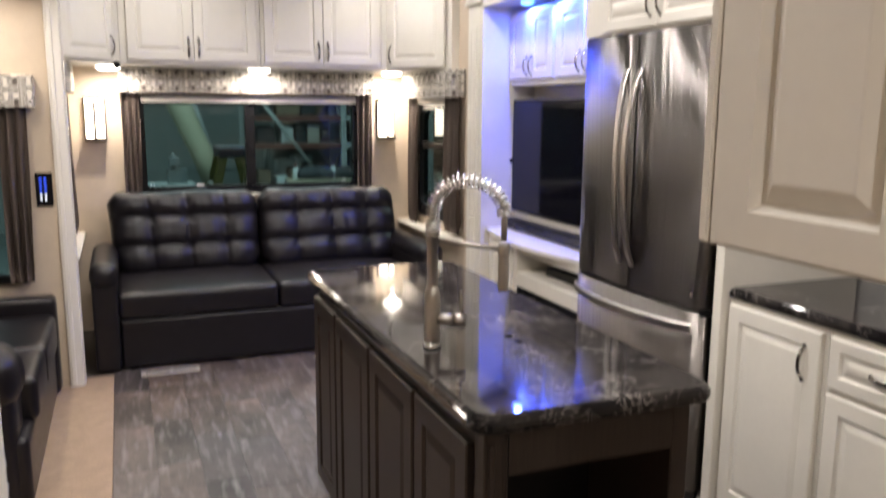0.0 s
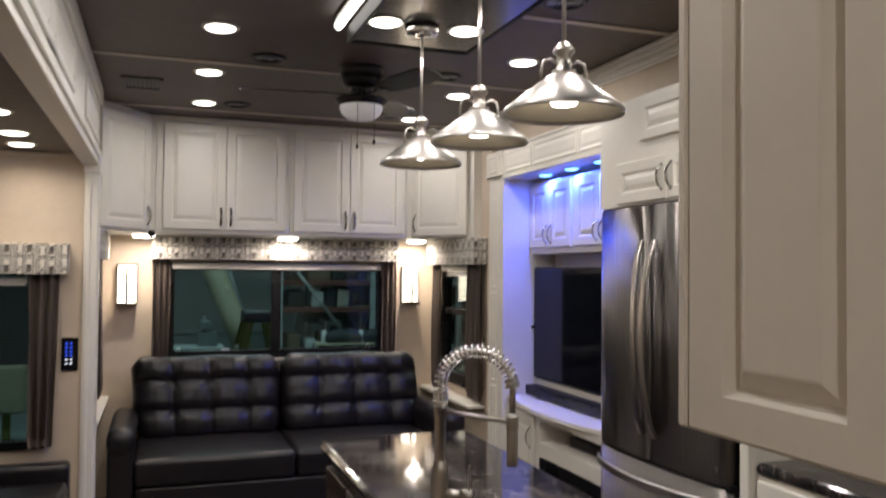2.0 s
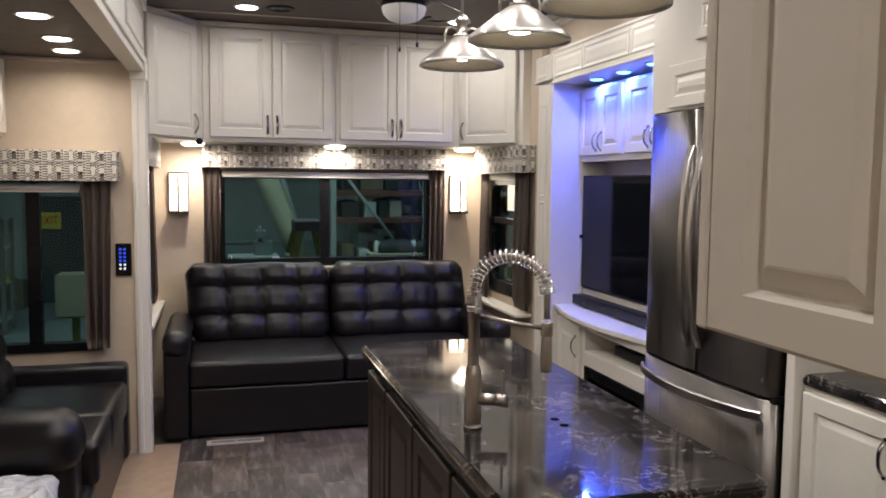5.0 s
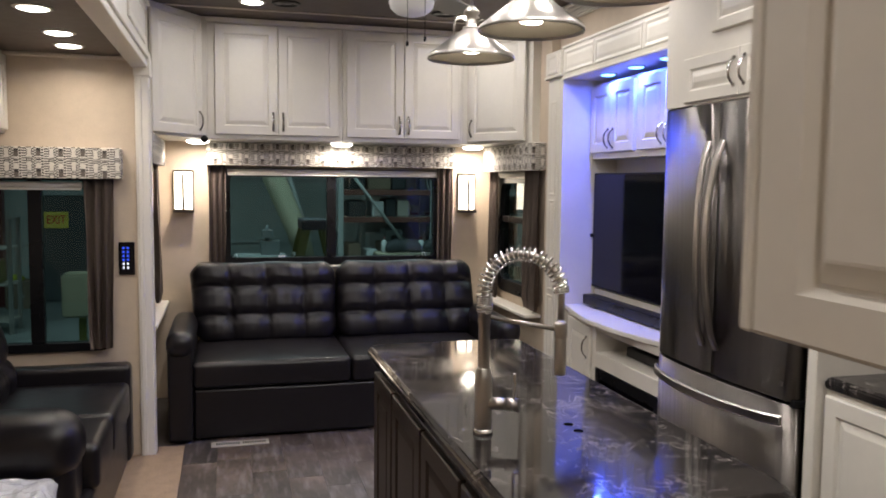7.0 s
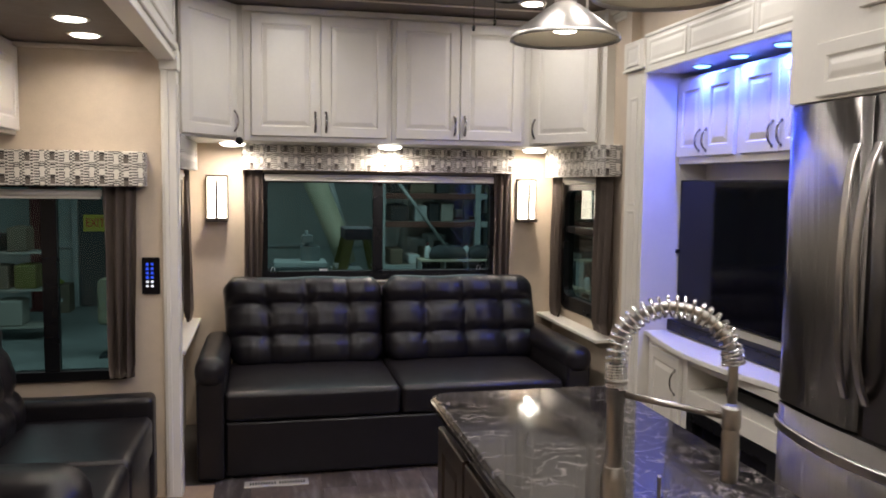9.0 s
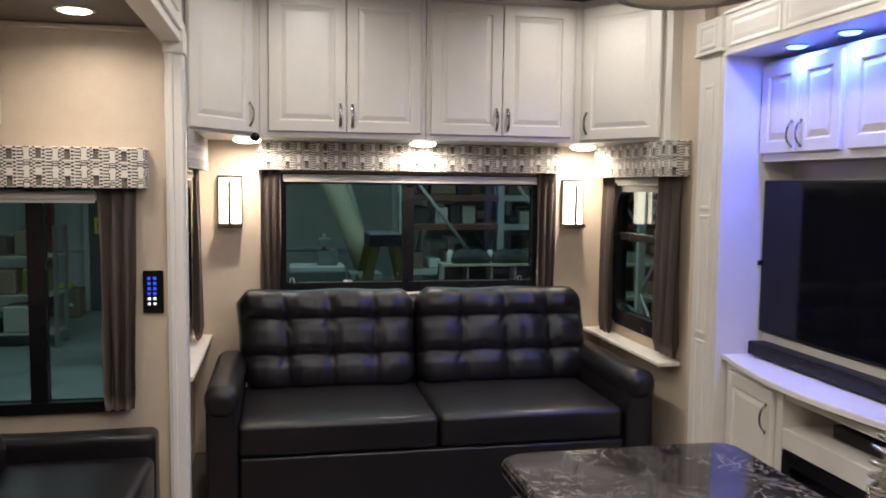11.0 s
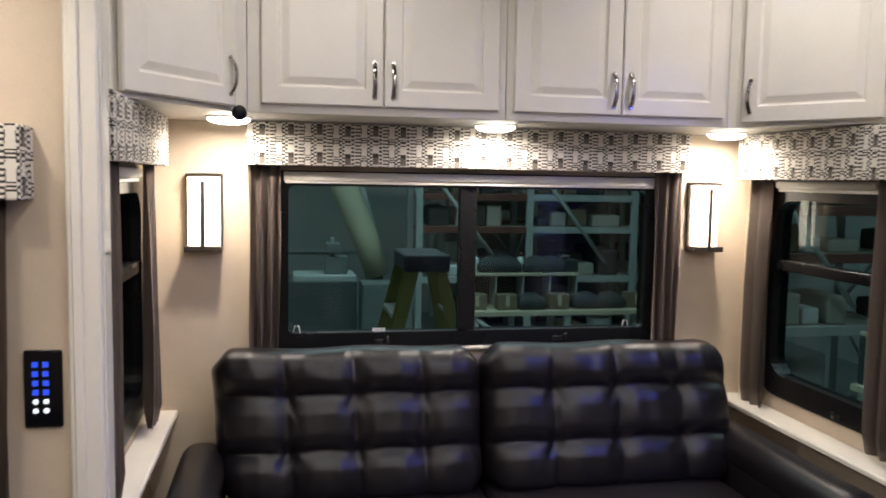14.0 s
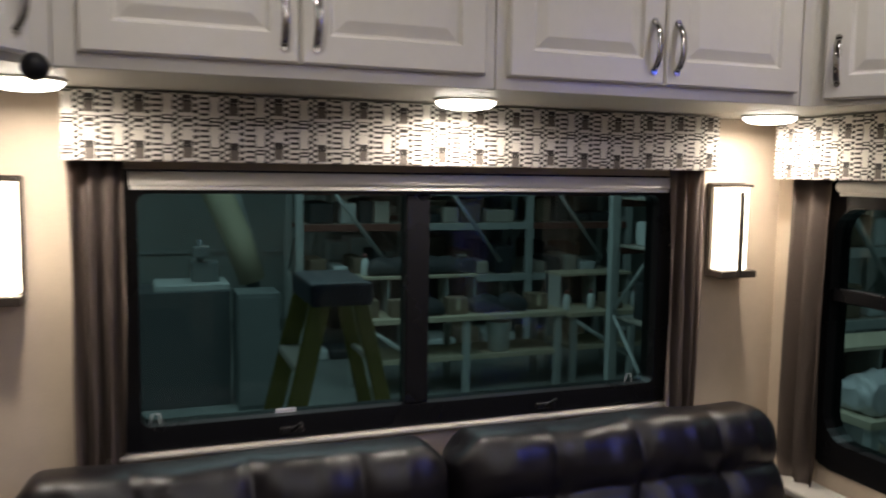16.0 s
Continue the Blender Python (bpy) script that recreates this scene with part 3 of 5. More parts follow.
solid("ceiling_right", box(RIGHT + 0.05, 0.0, 2.36, RO, 6.30, 2.40), TAUPE, "dark taupe low ceiling over the kitchen run", "ceiling")


def crown(a, b, inward):
    """A stepped cornice from a to b (x, y), growing to the inward side."""
    (x0, y0), (x1, y1) = a, b
    out = None
    for d, z0, z1 in ((0.014, CEIL - 0.085, CEIL - 0.07), (0.024, CEIL - 0.07, CEIL - 0.045), (0.042, CEIL - 0.045, CEIL - 0.022), (0.055, CEIL - 0.022, CEIL - 0.002)):
        bx = box(min(x0, x0 + inward * d), y0, z0, max(x0, x0 + inward * d), y1, z1, 0.004)
        out = bx if out is None else join(out, bx)
    return out


solid("crown_right", crown((RIGHT, 2.32), (RIGHT, 6.62), -1), WHITE, "white stepped cornice under the ceiling", "trim")
# carpet strip and floor planks are at the end of the file

# ---- rear cabinets ----


def corner_outline(sign, cx):
    f = lambda x: cx + sign * x
    return [(f(1.222), 7.535), (f(0.838), 7.535), (f(0.838), 7.075), (f(0.872), 7.075), (f(1.165), 6.655), (f(1.165), 6.60), (f(1.222), 6.60)]


CX = 1.3625
CB, CT = 1.778, CEIL - 0.004


def rear_cabinet(x0, x1, xs, group):
    th = thing("wall_cabinet", ((x0 + x1) / 2, 7.3, CB), "cream double-door cabinet hung over the rear window", "cabinet", group)
    part("body", box(x0, 7.076, CB, x1, 7.536, CT, 0.002), CREAM, th)
    d0 = front(th, pose(xs[0], 7.076, 1.806), xs[1] - xs[0] - 0.003, 0.69, CREAM, (xs[1] - xs[0] - 0.032, 0.085))
    front(th, pose(xs[1] + 0.002, 7.076, 1.806), xs[2] - xs[1] - 0.002, 0.69, CREAM, (0.028, 0.085))
    return th


rear_cabinet(0.526, 1.376, (0.570, 0.962, 1.350), "cabinets over the rear window")
rear_cabinet(1.379, 2.199, (1.403, 1.790, 2.176), "cabinets over the rear window")
for sign in (-1, 1):
    cx = CX
    th = thing("corner_cabinet", (cx + sign * 1.03, 7.2, CB), "cream single-door corner cabinet under the ceiling", "cabinet", "corner cabinets")
    part("body", prism(corner_outline(sign, cx), CB, CT), CREAM, th)
    if sign > 0:
        a, b = Vector((cx + 0.883, 7.045, 1.79)), Vector((cx + 1.147, 6.667, 1.79))
    else:
        b, a = Vector((cx - 0.883, 7.045, 1.79)), Vector((cx - 1.147, 6.667, 1.79))
    turn = math.degrees(math.atan2(b.y - a.y, b.x - a.x))
    w = (b - a).length
    hx = 0.03 if sign > 0 else w - 0.03
    front(th, pose(a.x, a.y, 1.792, 0, 0, turn) @ Matrix.Translation((0, -0.002, 0)), w, 0.70, CREAM, (hx, 0.09))
solid("cornice_rear", join(box(0.52, 7.058, 2.505, 2.20, 7.074, CEIL - 0.005, 0.003)), CREAM, "cream top rail over the cabinet doors", "trim")
# small round black sensor under the corner cabinet door
s = thing("sensor", (0.50, 7.045, 1.80), "small round black sensor on the cabinet edge", "sensor")
part("housing", moved(lathe([(0, 0.018), (0.014, 0.016), (0.024, 0.0), (0.024, -0.004), (0, -0.004)]), pose(0.505, 7.035, 1.772, 90, 0, 25)), BLACK, s)


def disc_light(name, c, r, mat, label, group, depth=0.012, rim=WHITE):
    th = thing(name, c, label, "light", group)
    part("rim", lathe([(r * 0.9, -depth * 0.2), (r * 0.94, -depth * 0.45), (r * 1.1, -depth * 0.4), (r * 1.18, -0.001), (r * 0.9, -0.001)], c), rim, th)
    part("lens", lathe([(0, -depth), (r * 0.45, -depth * 0.95), (r * 0.75, -depth * 0.78), (r * 0.93, -depth * 0.42)], c), mat, th)
    return th


# Lit discs, also for the added fill cans.
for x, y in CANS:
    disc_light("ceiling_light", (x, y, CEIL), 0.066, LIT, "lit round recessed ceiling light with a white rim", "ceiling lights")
for x, y in SLIDE_CANS:
    disc_light("recess_light", (x, y, SC), 0.062, LIT, "lit round recessed light in the low ceiling", "recess lights")
for x, y in PUCKS:
    th = thing("puck_light", (x, y, CB), "lit round puck light under the wall cabinet", "light", "puck lights")
    part("rim", lathe([(0.068, -0.007), (0.077, -0.006), (0.079, -0.001), (0.068, -0.001)], (x, y, CB)), WHITE, th)
    part("lens", lathe([(0, -0.026), (0.035, -0.0255), (0.06, -0.021), (0.072, -0.012), (0.0735, -0.007)], (x, y, CB)), LIT, th)

mk = thing("tape_mark", (RIGHT - 0.001, 6.643, 1.935), "short red tape mark on the beige wall", "tape mark")
part("strip", moved(box(-0.0012, -0.026, -0.004, 0.0, 0.026, 0.004, 0.0004), pose(RIGHT - 0.001, 6.643, 1.935, 38)), material("red_tape", (0.6, 0.03, 0.02), 0.5), mk)

# ---- window dressing ----


def valance(m, w, h, deep, label):
    """A padded cloth box over a window: width along x, facing -y, its back in y = 0."""
    th = thing("valance", (0, 0, 0), label, "valance", "valances")
    part("front_board", box(0, -deep, 0, w, -deep + 0.02, h, 0.006), VALANCE, th)
    part("end_board", box(0, -deep + 0.0205, 0.001, 0.02, -0.002, h - 0.001, 0.004), VALANCE, th)
    part("end_board", box(w - 0.02, -deep + 0.0205, 0.001, w, -0.002, h - 0.001, 0.004), VALANCE, th)
    part("top_board", box(0.0205, -deep + 0.0205, h - 0.016, w - 0.0205, -0.002, h - 0.002), CREAM, th)
    th.matrix_basis = m
    return th


def curtain(m, w, h, folds, label, deep=0.022, gather=0.86):
    """A hanging pleated panel: top edge from the origin along x, falling along -z."""
    th = thing("curtain", (0, 0, 0), label, "curtain", "curtains")
    bm = bmesh.new()
    nx, nz = folds * 8, 14
    rows = []
    for k in range(nz + 1):
        v = k / nz
        squeeze = 1 - (1 - gather) * math.sin(min(1, v * 1.15) * math.pi / 2) if v < 0.97 else gather * 0.97
        row = []
        for i in range(nx + 1):
            u = i / nx
            a = math.sin(u * folds * 2 * math.pi + 0.7 * math.sin(v * 2.2)) + 0.25 * math.sin(u * folds * 5.1 + v * 3)
            x = w * 0.5 + (u - 0.5) * w * squeeze + 0.004 * math.sin(v * 6 + i)
            row.append(bm.verts.new((x, -deep * (0.55 + 0.5 * v) * a * (0.45 if v > 0.985 else 1), -h * v)))
        rows.append(row)
    for a, b in zip(rows, rows[1:]):
        for i in range(nx):
            bm.faces.new((a[i], a[i + 1], b[i + 1], b[i])).smooth = True
    bmesh.ops.solidify(bm, geom=bm.faces[:], thickness=0.004)
    part("pleated_cloth", bm, CURTAIN, th)
    th.matrix_basis = m
    return th


GRAPHIC = "padded valance in black and white woven cloth"
valance(pose(0.505, REAR, 1.617), 1.755, 0.158, 0.098, GRAPHIC + ", over the wide window")
valance(pose(RIGHT, 7.455, 1.595, 0, 0, -90), 0.985, 0.178, 0.104, GRAPHIC + ", over the small window")
valance(pose(LEFT, 6.45, 1.605, 0, 0, 90), 0.94, 0.17, 0.10, GRAPHIC + ", over the small window")
valance(pose(-0.76, SE, 1.515), 0.865, 0.160, 0.10, GRAPHIC + ", over the sofa window")
TAUPEC = "taupe pleated curtain panel"
curtain(pose(0.508, REAR - 0.046, 1.625), 0.125, 0.80, 3, TAUPEC + " beside the wide window")
curtain(pose(2.128, REAR - 0.046, 1.625), 0.128, 0.80, 3, TAUPEC + " beside the wide window")
curtain(pose(RIGHT - 0.05, 6.70, 1.60, 0, 0, -90), 0.235, 0.90, 3, TAUPEC + " beside the small window", 0.028)
curtain(pose(RIGHT - 0.05, 7.43, 1.60, 0, 0, -90), 0.15, 0.93, 2, TAUPEC + " beside the small window")
curtain(pose(LEFT + 0.05, 6.45, 1.62, 0, 0, 90), 0.3, 0.93, 4, TAUPEC + " beside the small window")
curtain(pose(LEFT + 0.05, 7.20, 1.62, 0, 0, 90), 0.17, 0.91, 3, TAUPEC + " beside the small window")
curtain(pose(-0.088, SE - 0.055, 1.52), 0.155, 0.905, 3, TAUPEC + " beside the sofa window", 0.028, 0.76)
for nm, m, w in (("rear", pose(0.64, REAR - 0.03, 1.578), 1.50), ("right", pose(RIGHT - 0.03, 7.27, 1.577, 0, 0, -90), 0.55), ("left", pose(LEFT + 0.03, 6.69, 1.577, 0, 0, 90), 0.48), ("slide", pose(-0.68, SE - 0.026, 1.482), 0.585)):
    th = thing("roller_shade", (0, 0, 0), "rolled-up pale window shade under the valance", "window shade", "roller shades")
    part("roll", tube([(0, 0, 0), (w, 0, 0)], 0.017, 14), SHADEROLL, th)
    part("bottom_bar", box(0.004, -0.006, -0.027, w - 0.004, 0.004, -0.016, 0.002), WHITE, th)
    th.matrix_basis = m
# ledges under the small windows
for sgn, x0, x1 in ((1, LEFT + 0.001, 0.247), (-1, 2.459, RIGHT - 0.001)):
    th = thing("window_ledge", ((x0 + x1) / 2, 6.98, 0.66), "narrow cream ledge under the small window", "ledge", "window ledges")
    part("board", box(x0, 6.505, 0.655 if sgn < 0 else 0.665, x1, 7.535, 0.677 if sgn < 0 else 0.687, 0.004), CREAM, th)


def sconce(x):
    th = thing("wall_sconce", (x, REAR, 1.44), "lit frosted-glass wall sconce in a dark bronze frame", "wall lamp", "wall sconces")
    y = REAR
    part("back_plate", box(x - 0.067, y - 0.022, 1.292, x + 0.067, y - 0.001, 1.582, 0.003), BRONZE, th)
    prof = []
    for k in range(9):
        a = math.pi * k / 8
        prof.append((-0.058 * math.cos(a), -0.028 - 0.05 * math.sin(a)))
    bm = prism([(x + px, y + py) for px, py in prof], 1.318, 1.568)
    part("glass_shade", bm, LIT_WARM, th)
    part("front_strap", box(x - 0.008, y - 0.089, 1.30, x + 0.008, y - 0.080, 1.555, 0.002), BRONZE, th)
    part("bottom_cap", box(x - 0.066, y - 0.085, 1.294, x + 0.066, y - 0.022, 1.316, 0.003), BRONZE, th)
    part("top_cap", box(x - 0.062, y - 0.06, 1.568, x + 0.062, y - 0.022, 1.578, 0.002), BRONZE, th)


sconce(0.350)
sconce(2.366)

# ---- rear sofa ----


def pad(w, h, d, cols=(), rows=(), dip=0.022, nx=44, nz=26, edge=6.0, wrinkle=0.0):
    """A stuffed cushion: w along x, h along z, d deep, front to -y; pinched along the fractions cols and rows."""
    bm = bmesh.new()
    faces = []
    for side in (-1, 1):
        grid = []
        for k in range(nz + 1):
            v = k / nz
            line = []
            for i in range(nx + 1):
                u = i / nx
                e = max(0.0, 1 - abs(2 * u - 1) ** edge * 0.999) * max(0.0, 1 - abs(2 * v - 1) ** edge * 0.999)
                t = d * 0.5 * e ** 0.42
                if side < 0 and (cols or rows):
                    across = min([abs(u - c) * w for c in cols])
                    along = min([abs(v - r + 0.006 * math.cos(u * 25)) * h for r in rows])
                    seam = max(0.42 * math.exp(-(across / 0.013) ** 1.3), 0.72 * math.exp(-(along / 0.016) ** 1.3))
                    knot = math.exp(-(math.hypot(across, along) / 0.034) ** 1.4)
                    swell = min(1, across / 0.07) * min(1, along / 0.06)
                    t += (0.012 * swell - dip * max(seam, 1.5 * knot)) * min(1, e * 3)
                    for ci, c in enumerate(cols):
                        for ri, r in enumerate(rows):
                            dx, dz = (u - c) * w, (v - r) * h
                            dist = math.hypot(dx, dz)
                            way = 0.9 * math.sin(ci * 2.3 + ri * 4.1 + w * 50)
                            off = abs(dx * math.cos(way) + dz * math.sin(way) * 0.6)
                            if dz < 0:
                                t -= wrinkle * 0.007 * math.exp(-(off / 0.007) ** 2) * math.exp(-((dist - 0.035) / 0.03) ** 2)
                if wrinkle and side < 0:
                    t += wrinkle * (0.004 * noise.noise(Vector((u * w * 24, v * h * 7, w))) + 0.010 * noise.noise(Vector((u * w * 5, v * h * 5, w * 3)))) * e
                    t += wrinkle * 0.007 * math.sin(u * w * 60 + 6 * noise.noise(Vector((u * w * 6, 0, w)))) * max(0, v - 0.78) * 4 * e
                du, dv = 2 * u - 1, 2 * v - 1
                c = (max(0.0, abs(du) - 0.82) / 0.18) ** 1.7 * (max(0.0, abs(dv) - 0.68) / 0.32) ** 1.7
                x = u * w - math.copysign(0.042 * c, du) + (0.002 * math.sin(v * 11) if wrinkle else 0)
                z = v * h - math.copysign(0.040 * c, dv) + (0.004 * math.sin(u * w * 14) * max(0, dv) if wrinkle else 0)
                line.append((x, side * t, z))
            grid.append(line)
        faces.append(grid)
    vs = [[[bm.verts.new(p) for p in line] for line in g] for g in faces]
    for g, flip in ((vs[0], False), (vs[1], True)):
        for k in range(nz):
            for i in range(nx):
                q = (g[k][i], g[k][i + 1], g[k + 1][i + 1], g[k + 1][i])
                bm.faces.new(q[::-1] if flip else q)
    bmesh.ops.remove_doubles(bm, verts=bm.verts, dist=0.0005)
    rim = [e for e in bm.edges if len(e.link_faces) == 1]
    if rim:
        bmesh.ops.bridge_loops(bm, edges=rim)
    bmesh.ops.recalc_face_normals(bm, faces=bm.faces)
    return smooth(bm)


def slab(x0, y0, z0, x1, y1, z1, r, puff=0.0):
    """A soft block with rounded edges and a slightly swollen top."""
    bm = bmesh.new()
    bmesh.ops.create_cube(bm, size=1, matrix=Matrix.Translation(((x0 + x1) / 2, (y0 + y1) / 2, (z0 + z1) / 2)) @ Matrix.Diagonal((x1 - x0, y1 - y0, z1 - z0, 1)))
    bmesh.ops.bevel(bm, geom=bm.edges[:], offset=r, segments=5, affect="EDGES", profile=0.5)
    bmesh.ops.subdivide_edges(bm, edges=[e for e in bm.edges if e.calc_length() > 0.15], cuts=7, use_grid_fill=True)
    for v in bm.verts:
        u, w = (v.co.x - x0) / (x1 - x0), (v.co.y - y0) / (y1 - y0)
        f = max(0, (v.co.z - (z0 + z1) / 2)) / (z1 - z0) * 2
        v.co.z += puff * f * (16 * u * (1 - u) * w * (1 - w)) + 0.004 * f * noise.noise(v.co * 7)
        v.co.y += 0.003 * noise.noise(v.co * 6 + Vector((3, 1, 2)))
    return smooth(bm)


sofa = thing("sofa", (1.36, 6.9, 0), "dark brown leather two-seat sofa with tufted back cushions", "sofa")
part("base", slab(0.44, 6.50, 0.015, 2.29, 7.30, 0.305, 0.018), LEATHER, sofa, "plain leather front panel")
part("back_frame", slab(0.44, 7.33, 0.25, 2.28, 7.47, 0.84, 0.04), LEATHER, sofa)
for x0, x1 in ((0.435, 1.352), (1.358, 2.275)):
    part("seat_cushion", slab(x0, 6.485, 0.310, x1, 7.24, 0.462, 0.028, 0.018), LEATHER, sofa)
tilt = pose(0, 0, 0, -12, 0, 0)
for x0, w, lean, cols in ((0.383, 0.970, 0.05, (0.26, 0.51, 0.76)), (1.357, 0.968, 0.035, (0.265, 0.515, 0.77))):
    bm = pad(w, 0.545, 0.23, cols, (0.34, 0.69), 0.022, 110, 72, 9.0, 0.8)
    for v in bm.verts:
        f = 1 - v.co.z / 0.545
        outer = (1 - v.co.x / w) if x0 < 1 else v.co.x / w
        v.co.x += lean * f * outer
    part("back_cushion", moved(bm, Matrix.Translation((x0, 7.20, 0.43)) @ tilt), LEATHER, sofa, "button-tufted leather cushion")
for s, x0, x1 in ((-1, 0.290, 0.445), (1, 2.278, 2.433)):
    post = part("armrest", slab(x0 + 0.008, 6.47, 0.012, x1 - 0.008, 7.32, 0.555, 0.02), LEATHER, sofa)
    part("arm_pad", slab(x0, 6.44, 0.50, x1, 7.30, 0.648, 0.062, 0.0), LEATHER, post, "padded rolled arm top")
for x in (0.5, 2.22):
    for y in (6.56, 7.24):
        part("foot", box(x - 0.025, y - 0.025, 0.0, x + 0.025, y + 0.025, 0.03, 0.004), BLACK, sofa)

# ---- recess sofa ----
seat2 = thing("recess_sofa", (-0.3, 5.45, 0), "dark brown leather sofa along the recess with rounded arms", "sofa")
part("base", slab(-0.72, 4.85, 0.02, 0.118, 6.24, 0.30, 0.03), LEATHER, seat2)
for y0, y1 in ((5.06, 5.495), (5.50, 6.13)):
    part("seat_cushion", slab(-0.62, y0, 0.28, 0.138, y1, 0.468, 0.035, 0.012), LEATHER, seat2)
    part("back_cushion", moved(pad(y1 - y0 - 0.01, 0.55, 0.24, (0.33, 0.66), (0.34, 0.7), 0.02, 36, 26, 6.0, 1.0), pose(-0.47, y0 + 0.005, 0.42, 0, 0, 90) @ pose(0, 0, 0, -14)), LEATHER, seat2)
part("far_arm", slab(-0.68, 6.13, 0.03, 0.138, 6.262, 0.548, 0.03), LEATHER, seat2)
arm2 = part("near_arm", slab(-0.70, 4.83, 0.03, 0.085, 5.05, 0.56, 0.05), LEATHER, seat2)
part("arm_roll", slab(-0.66, 4.79, 0.40, 0.11, 5.07, 0.65, 0.11, 0.01), LEATHER, arm2, "fat rounded leather arm top")
# a chair-like seat wrapped in clear film in front of the near arm
wr = thing("wrapped_box", (-0.15, 4.55, 0), "low box covered in crumpled clear plastic film", "box")
bm = slab(-0.42, 4.33, 0.0, 0.045, 4.765, 0.46, 0.03, 0.02)
bmesh.ops.subdivide_edges(bm, edges=[e for e in bm.edges if e.calc_length() > 0.04], cuts=2, use_grid_fill=True)
for v in bm.verts:
    k = 0.02 if v.co.z > 0.03 else 0
    v.co += Vector((noise.noise(v.co * 19), noise.noise(v.co * 17 + Vector((5, 0, 0))), noise.noise(v.co * 23 + Vector((0, 7, 0))))) * k
for f in bm.faces:
    f.smooth = False
part("film_cover", bm, WRAP, wr)

# overhead cabinet of the recess
oh = thing("recess_cabinet", (-0.65, 5.4, 1.74), "cream overhead cabinet above the recess sofa", "cabinet")
part("body", box(SL + 0.001, 4.35, 1.742, -0.457, SE - 0.002, SC - 0.003, 0.002), CREAM, oh)
for i in range(4):
    y0 = 4.37 + i * 0.487
    front(oh, pose(-0.457, y0, 1.76, 0, 0, 90), 0.475, 0.375, CREAM, (0.44 if i % 2 == 0 else 0.035, 0.085))

# touch panel on the end wall
tp = thing("switch_panel", (0.115, SE, 1.09), "black touch control panel with blue lit keys", "control panel")
part("plate", box(0.074, SE - 0.012, 1.003, 0.155, SE - 0.001, 1.180, 0.004), SCREEN, tp)
for c in range(2):
    for r in range(6):
        bx, bz = 0.099 + c * 0.022, 1.148 - r * 0.021
        mat = LED_BLUE if r < 4 else LED_WHITE
        part("key", box(bx - 0.0062, SE - 0.0135, bz - 0.0062, bx + 0.0062, SE - 0.0125, bz + 0.0062) if r < 4 else moved(lathe([(0, 0.001), (0.006, 0.001), (0.006, 0)]), pose(bx, SE - 0.0125, bz, 90)), mat, tp, "lit key")

# ---- island ----
isl = thing("kitchen_island", (1.44, 3.85, 0), "dark-stained wooden kitchen island with raised-panel doors", "kitchen island")
IX0, IX1, IY0, IY1 = 1.180, 1.70, 3.075, 4.63
part("body", join(box(IX0, IY0 + 0.35, 0.08, IX1, IY1, 0.865), box(IX0, IY0, 0.0, IX0 + 0.05, IY0 + 0.35, 0.865, 0.003), box(IX1 - 0.05, IY0, 0.0, IX1, IY0 + 0.35, 0.865, 0.003),
                  box(IX0 + 0.05, IY0, 0.755, IX1 - 0.05, IY0 + 0.35, 0.865), box(IX0 + 0.05, IY0 + 0.002, 0.0, IX1 - 0.05, IY0 + 0.35, 0.08), box(IX0 + 0.04, IY0 + 0.35, 0.0, IX1 - 0.04, IY1 - 0.04, 0.08)), DARKWOOD, isl)
# Black sheet puts the shade of the open recess into colour.
part("recess_dark_sheet", box(IX0 + 0.051, IY0 + 0.34, 0.081, IX1 - 0.051, IY0 + 0.348, 0.754), BLACK, isl, "black sheet for the dark of the open recess")
part("corner_post", join(box(IX0 - 0.012, IY0 - 0.012, 0.0, IX0 + 0.035, IY0 + 0.04, 0.866, 0.006), box(IX0 - 0.004, IY0 - 0.018, 0.03, IX0 + 0.012, IY0 - 0.01, 0.84, 0.003)), DARKWOOD, isl)
for a, b in ((4.345, 4.66), (3.93, 4.325), (3.525, 3.91), (3.165, 3.505)):
    front(isl, pose(IX0, b - 0.02, 0.075, 0, 0, -90), b - a, 0.735, DARKWOOD, rail=0.06)
top = thing("island_top", (1.44, 3.85, 0.868), "polished black stone island top with pale veins", "countertop")


def edged_top(outline_args, z0, z1):
    x0, y0, x1, y1, r = outline_args
    bm = bmesh.new()
    prof = [(0.010, z0), (0.003, z0 + 0.004), (0.0, z0 + 0.012), (0.0, z1 - 0.016), (0.004, z1 - 0.012), (0.004, z1 - 0.008), (0.012, z1 - 0.001), (0.016, z1)]
    loops = [[bm.verts.new((x, y, z)) for x, y in rounded(x0 + i, y0 + i, x1 - i, y1 - i, r, 6)] for i, z in prof]
    for a, b in zip(loops, loops[1:]):
        for k in range(len(a)):
            bm.faces.new((a[k], a[(k + 1) % len(a)], b[(k + 1) % len(b)], b[k]))
    bm.faces.new(loops[-1])
    bm.faces.new(loops[0][::-1])
    bmesh.ops.recalc_face_normals(bm, faces=bm.faces)
    return bm


part("slab", edged_top((1.132, 3.028, 1.742, 4.668, 0.05), 0.868, 0.91), STONE, top)
for y0, y1 in ((3.20, 3.618), (3.62, 3.998)):
    cover, cover_in = rounded(1.335, y0, 1.705, y1, 0.05), rounded(1.3375, y0 + 0.0025, 1.7025, y1 - 0.0025, 0.048)
    part("sink_cover_seam", moved(ring(cover, cover_in, -0.9108, -0.9102), pose(0, 0, 0, -90) @ Matrix.Diagonal((1, 1, -1, 1))), BRONZE, top, "fine seam of the sink cover")
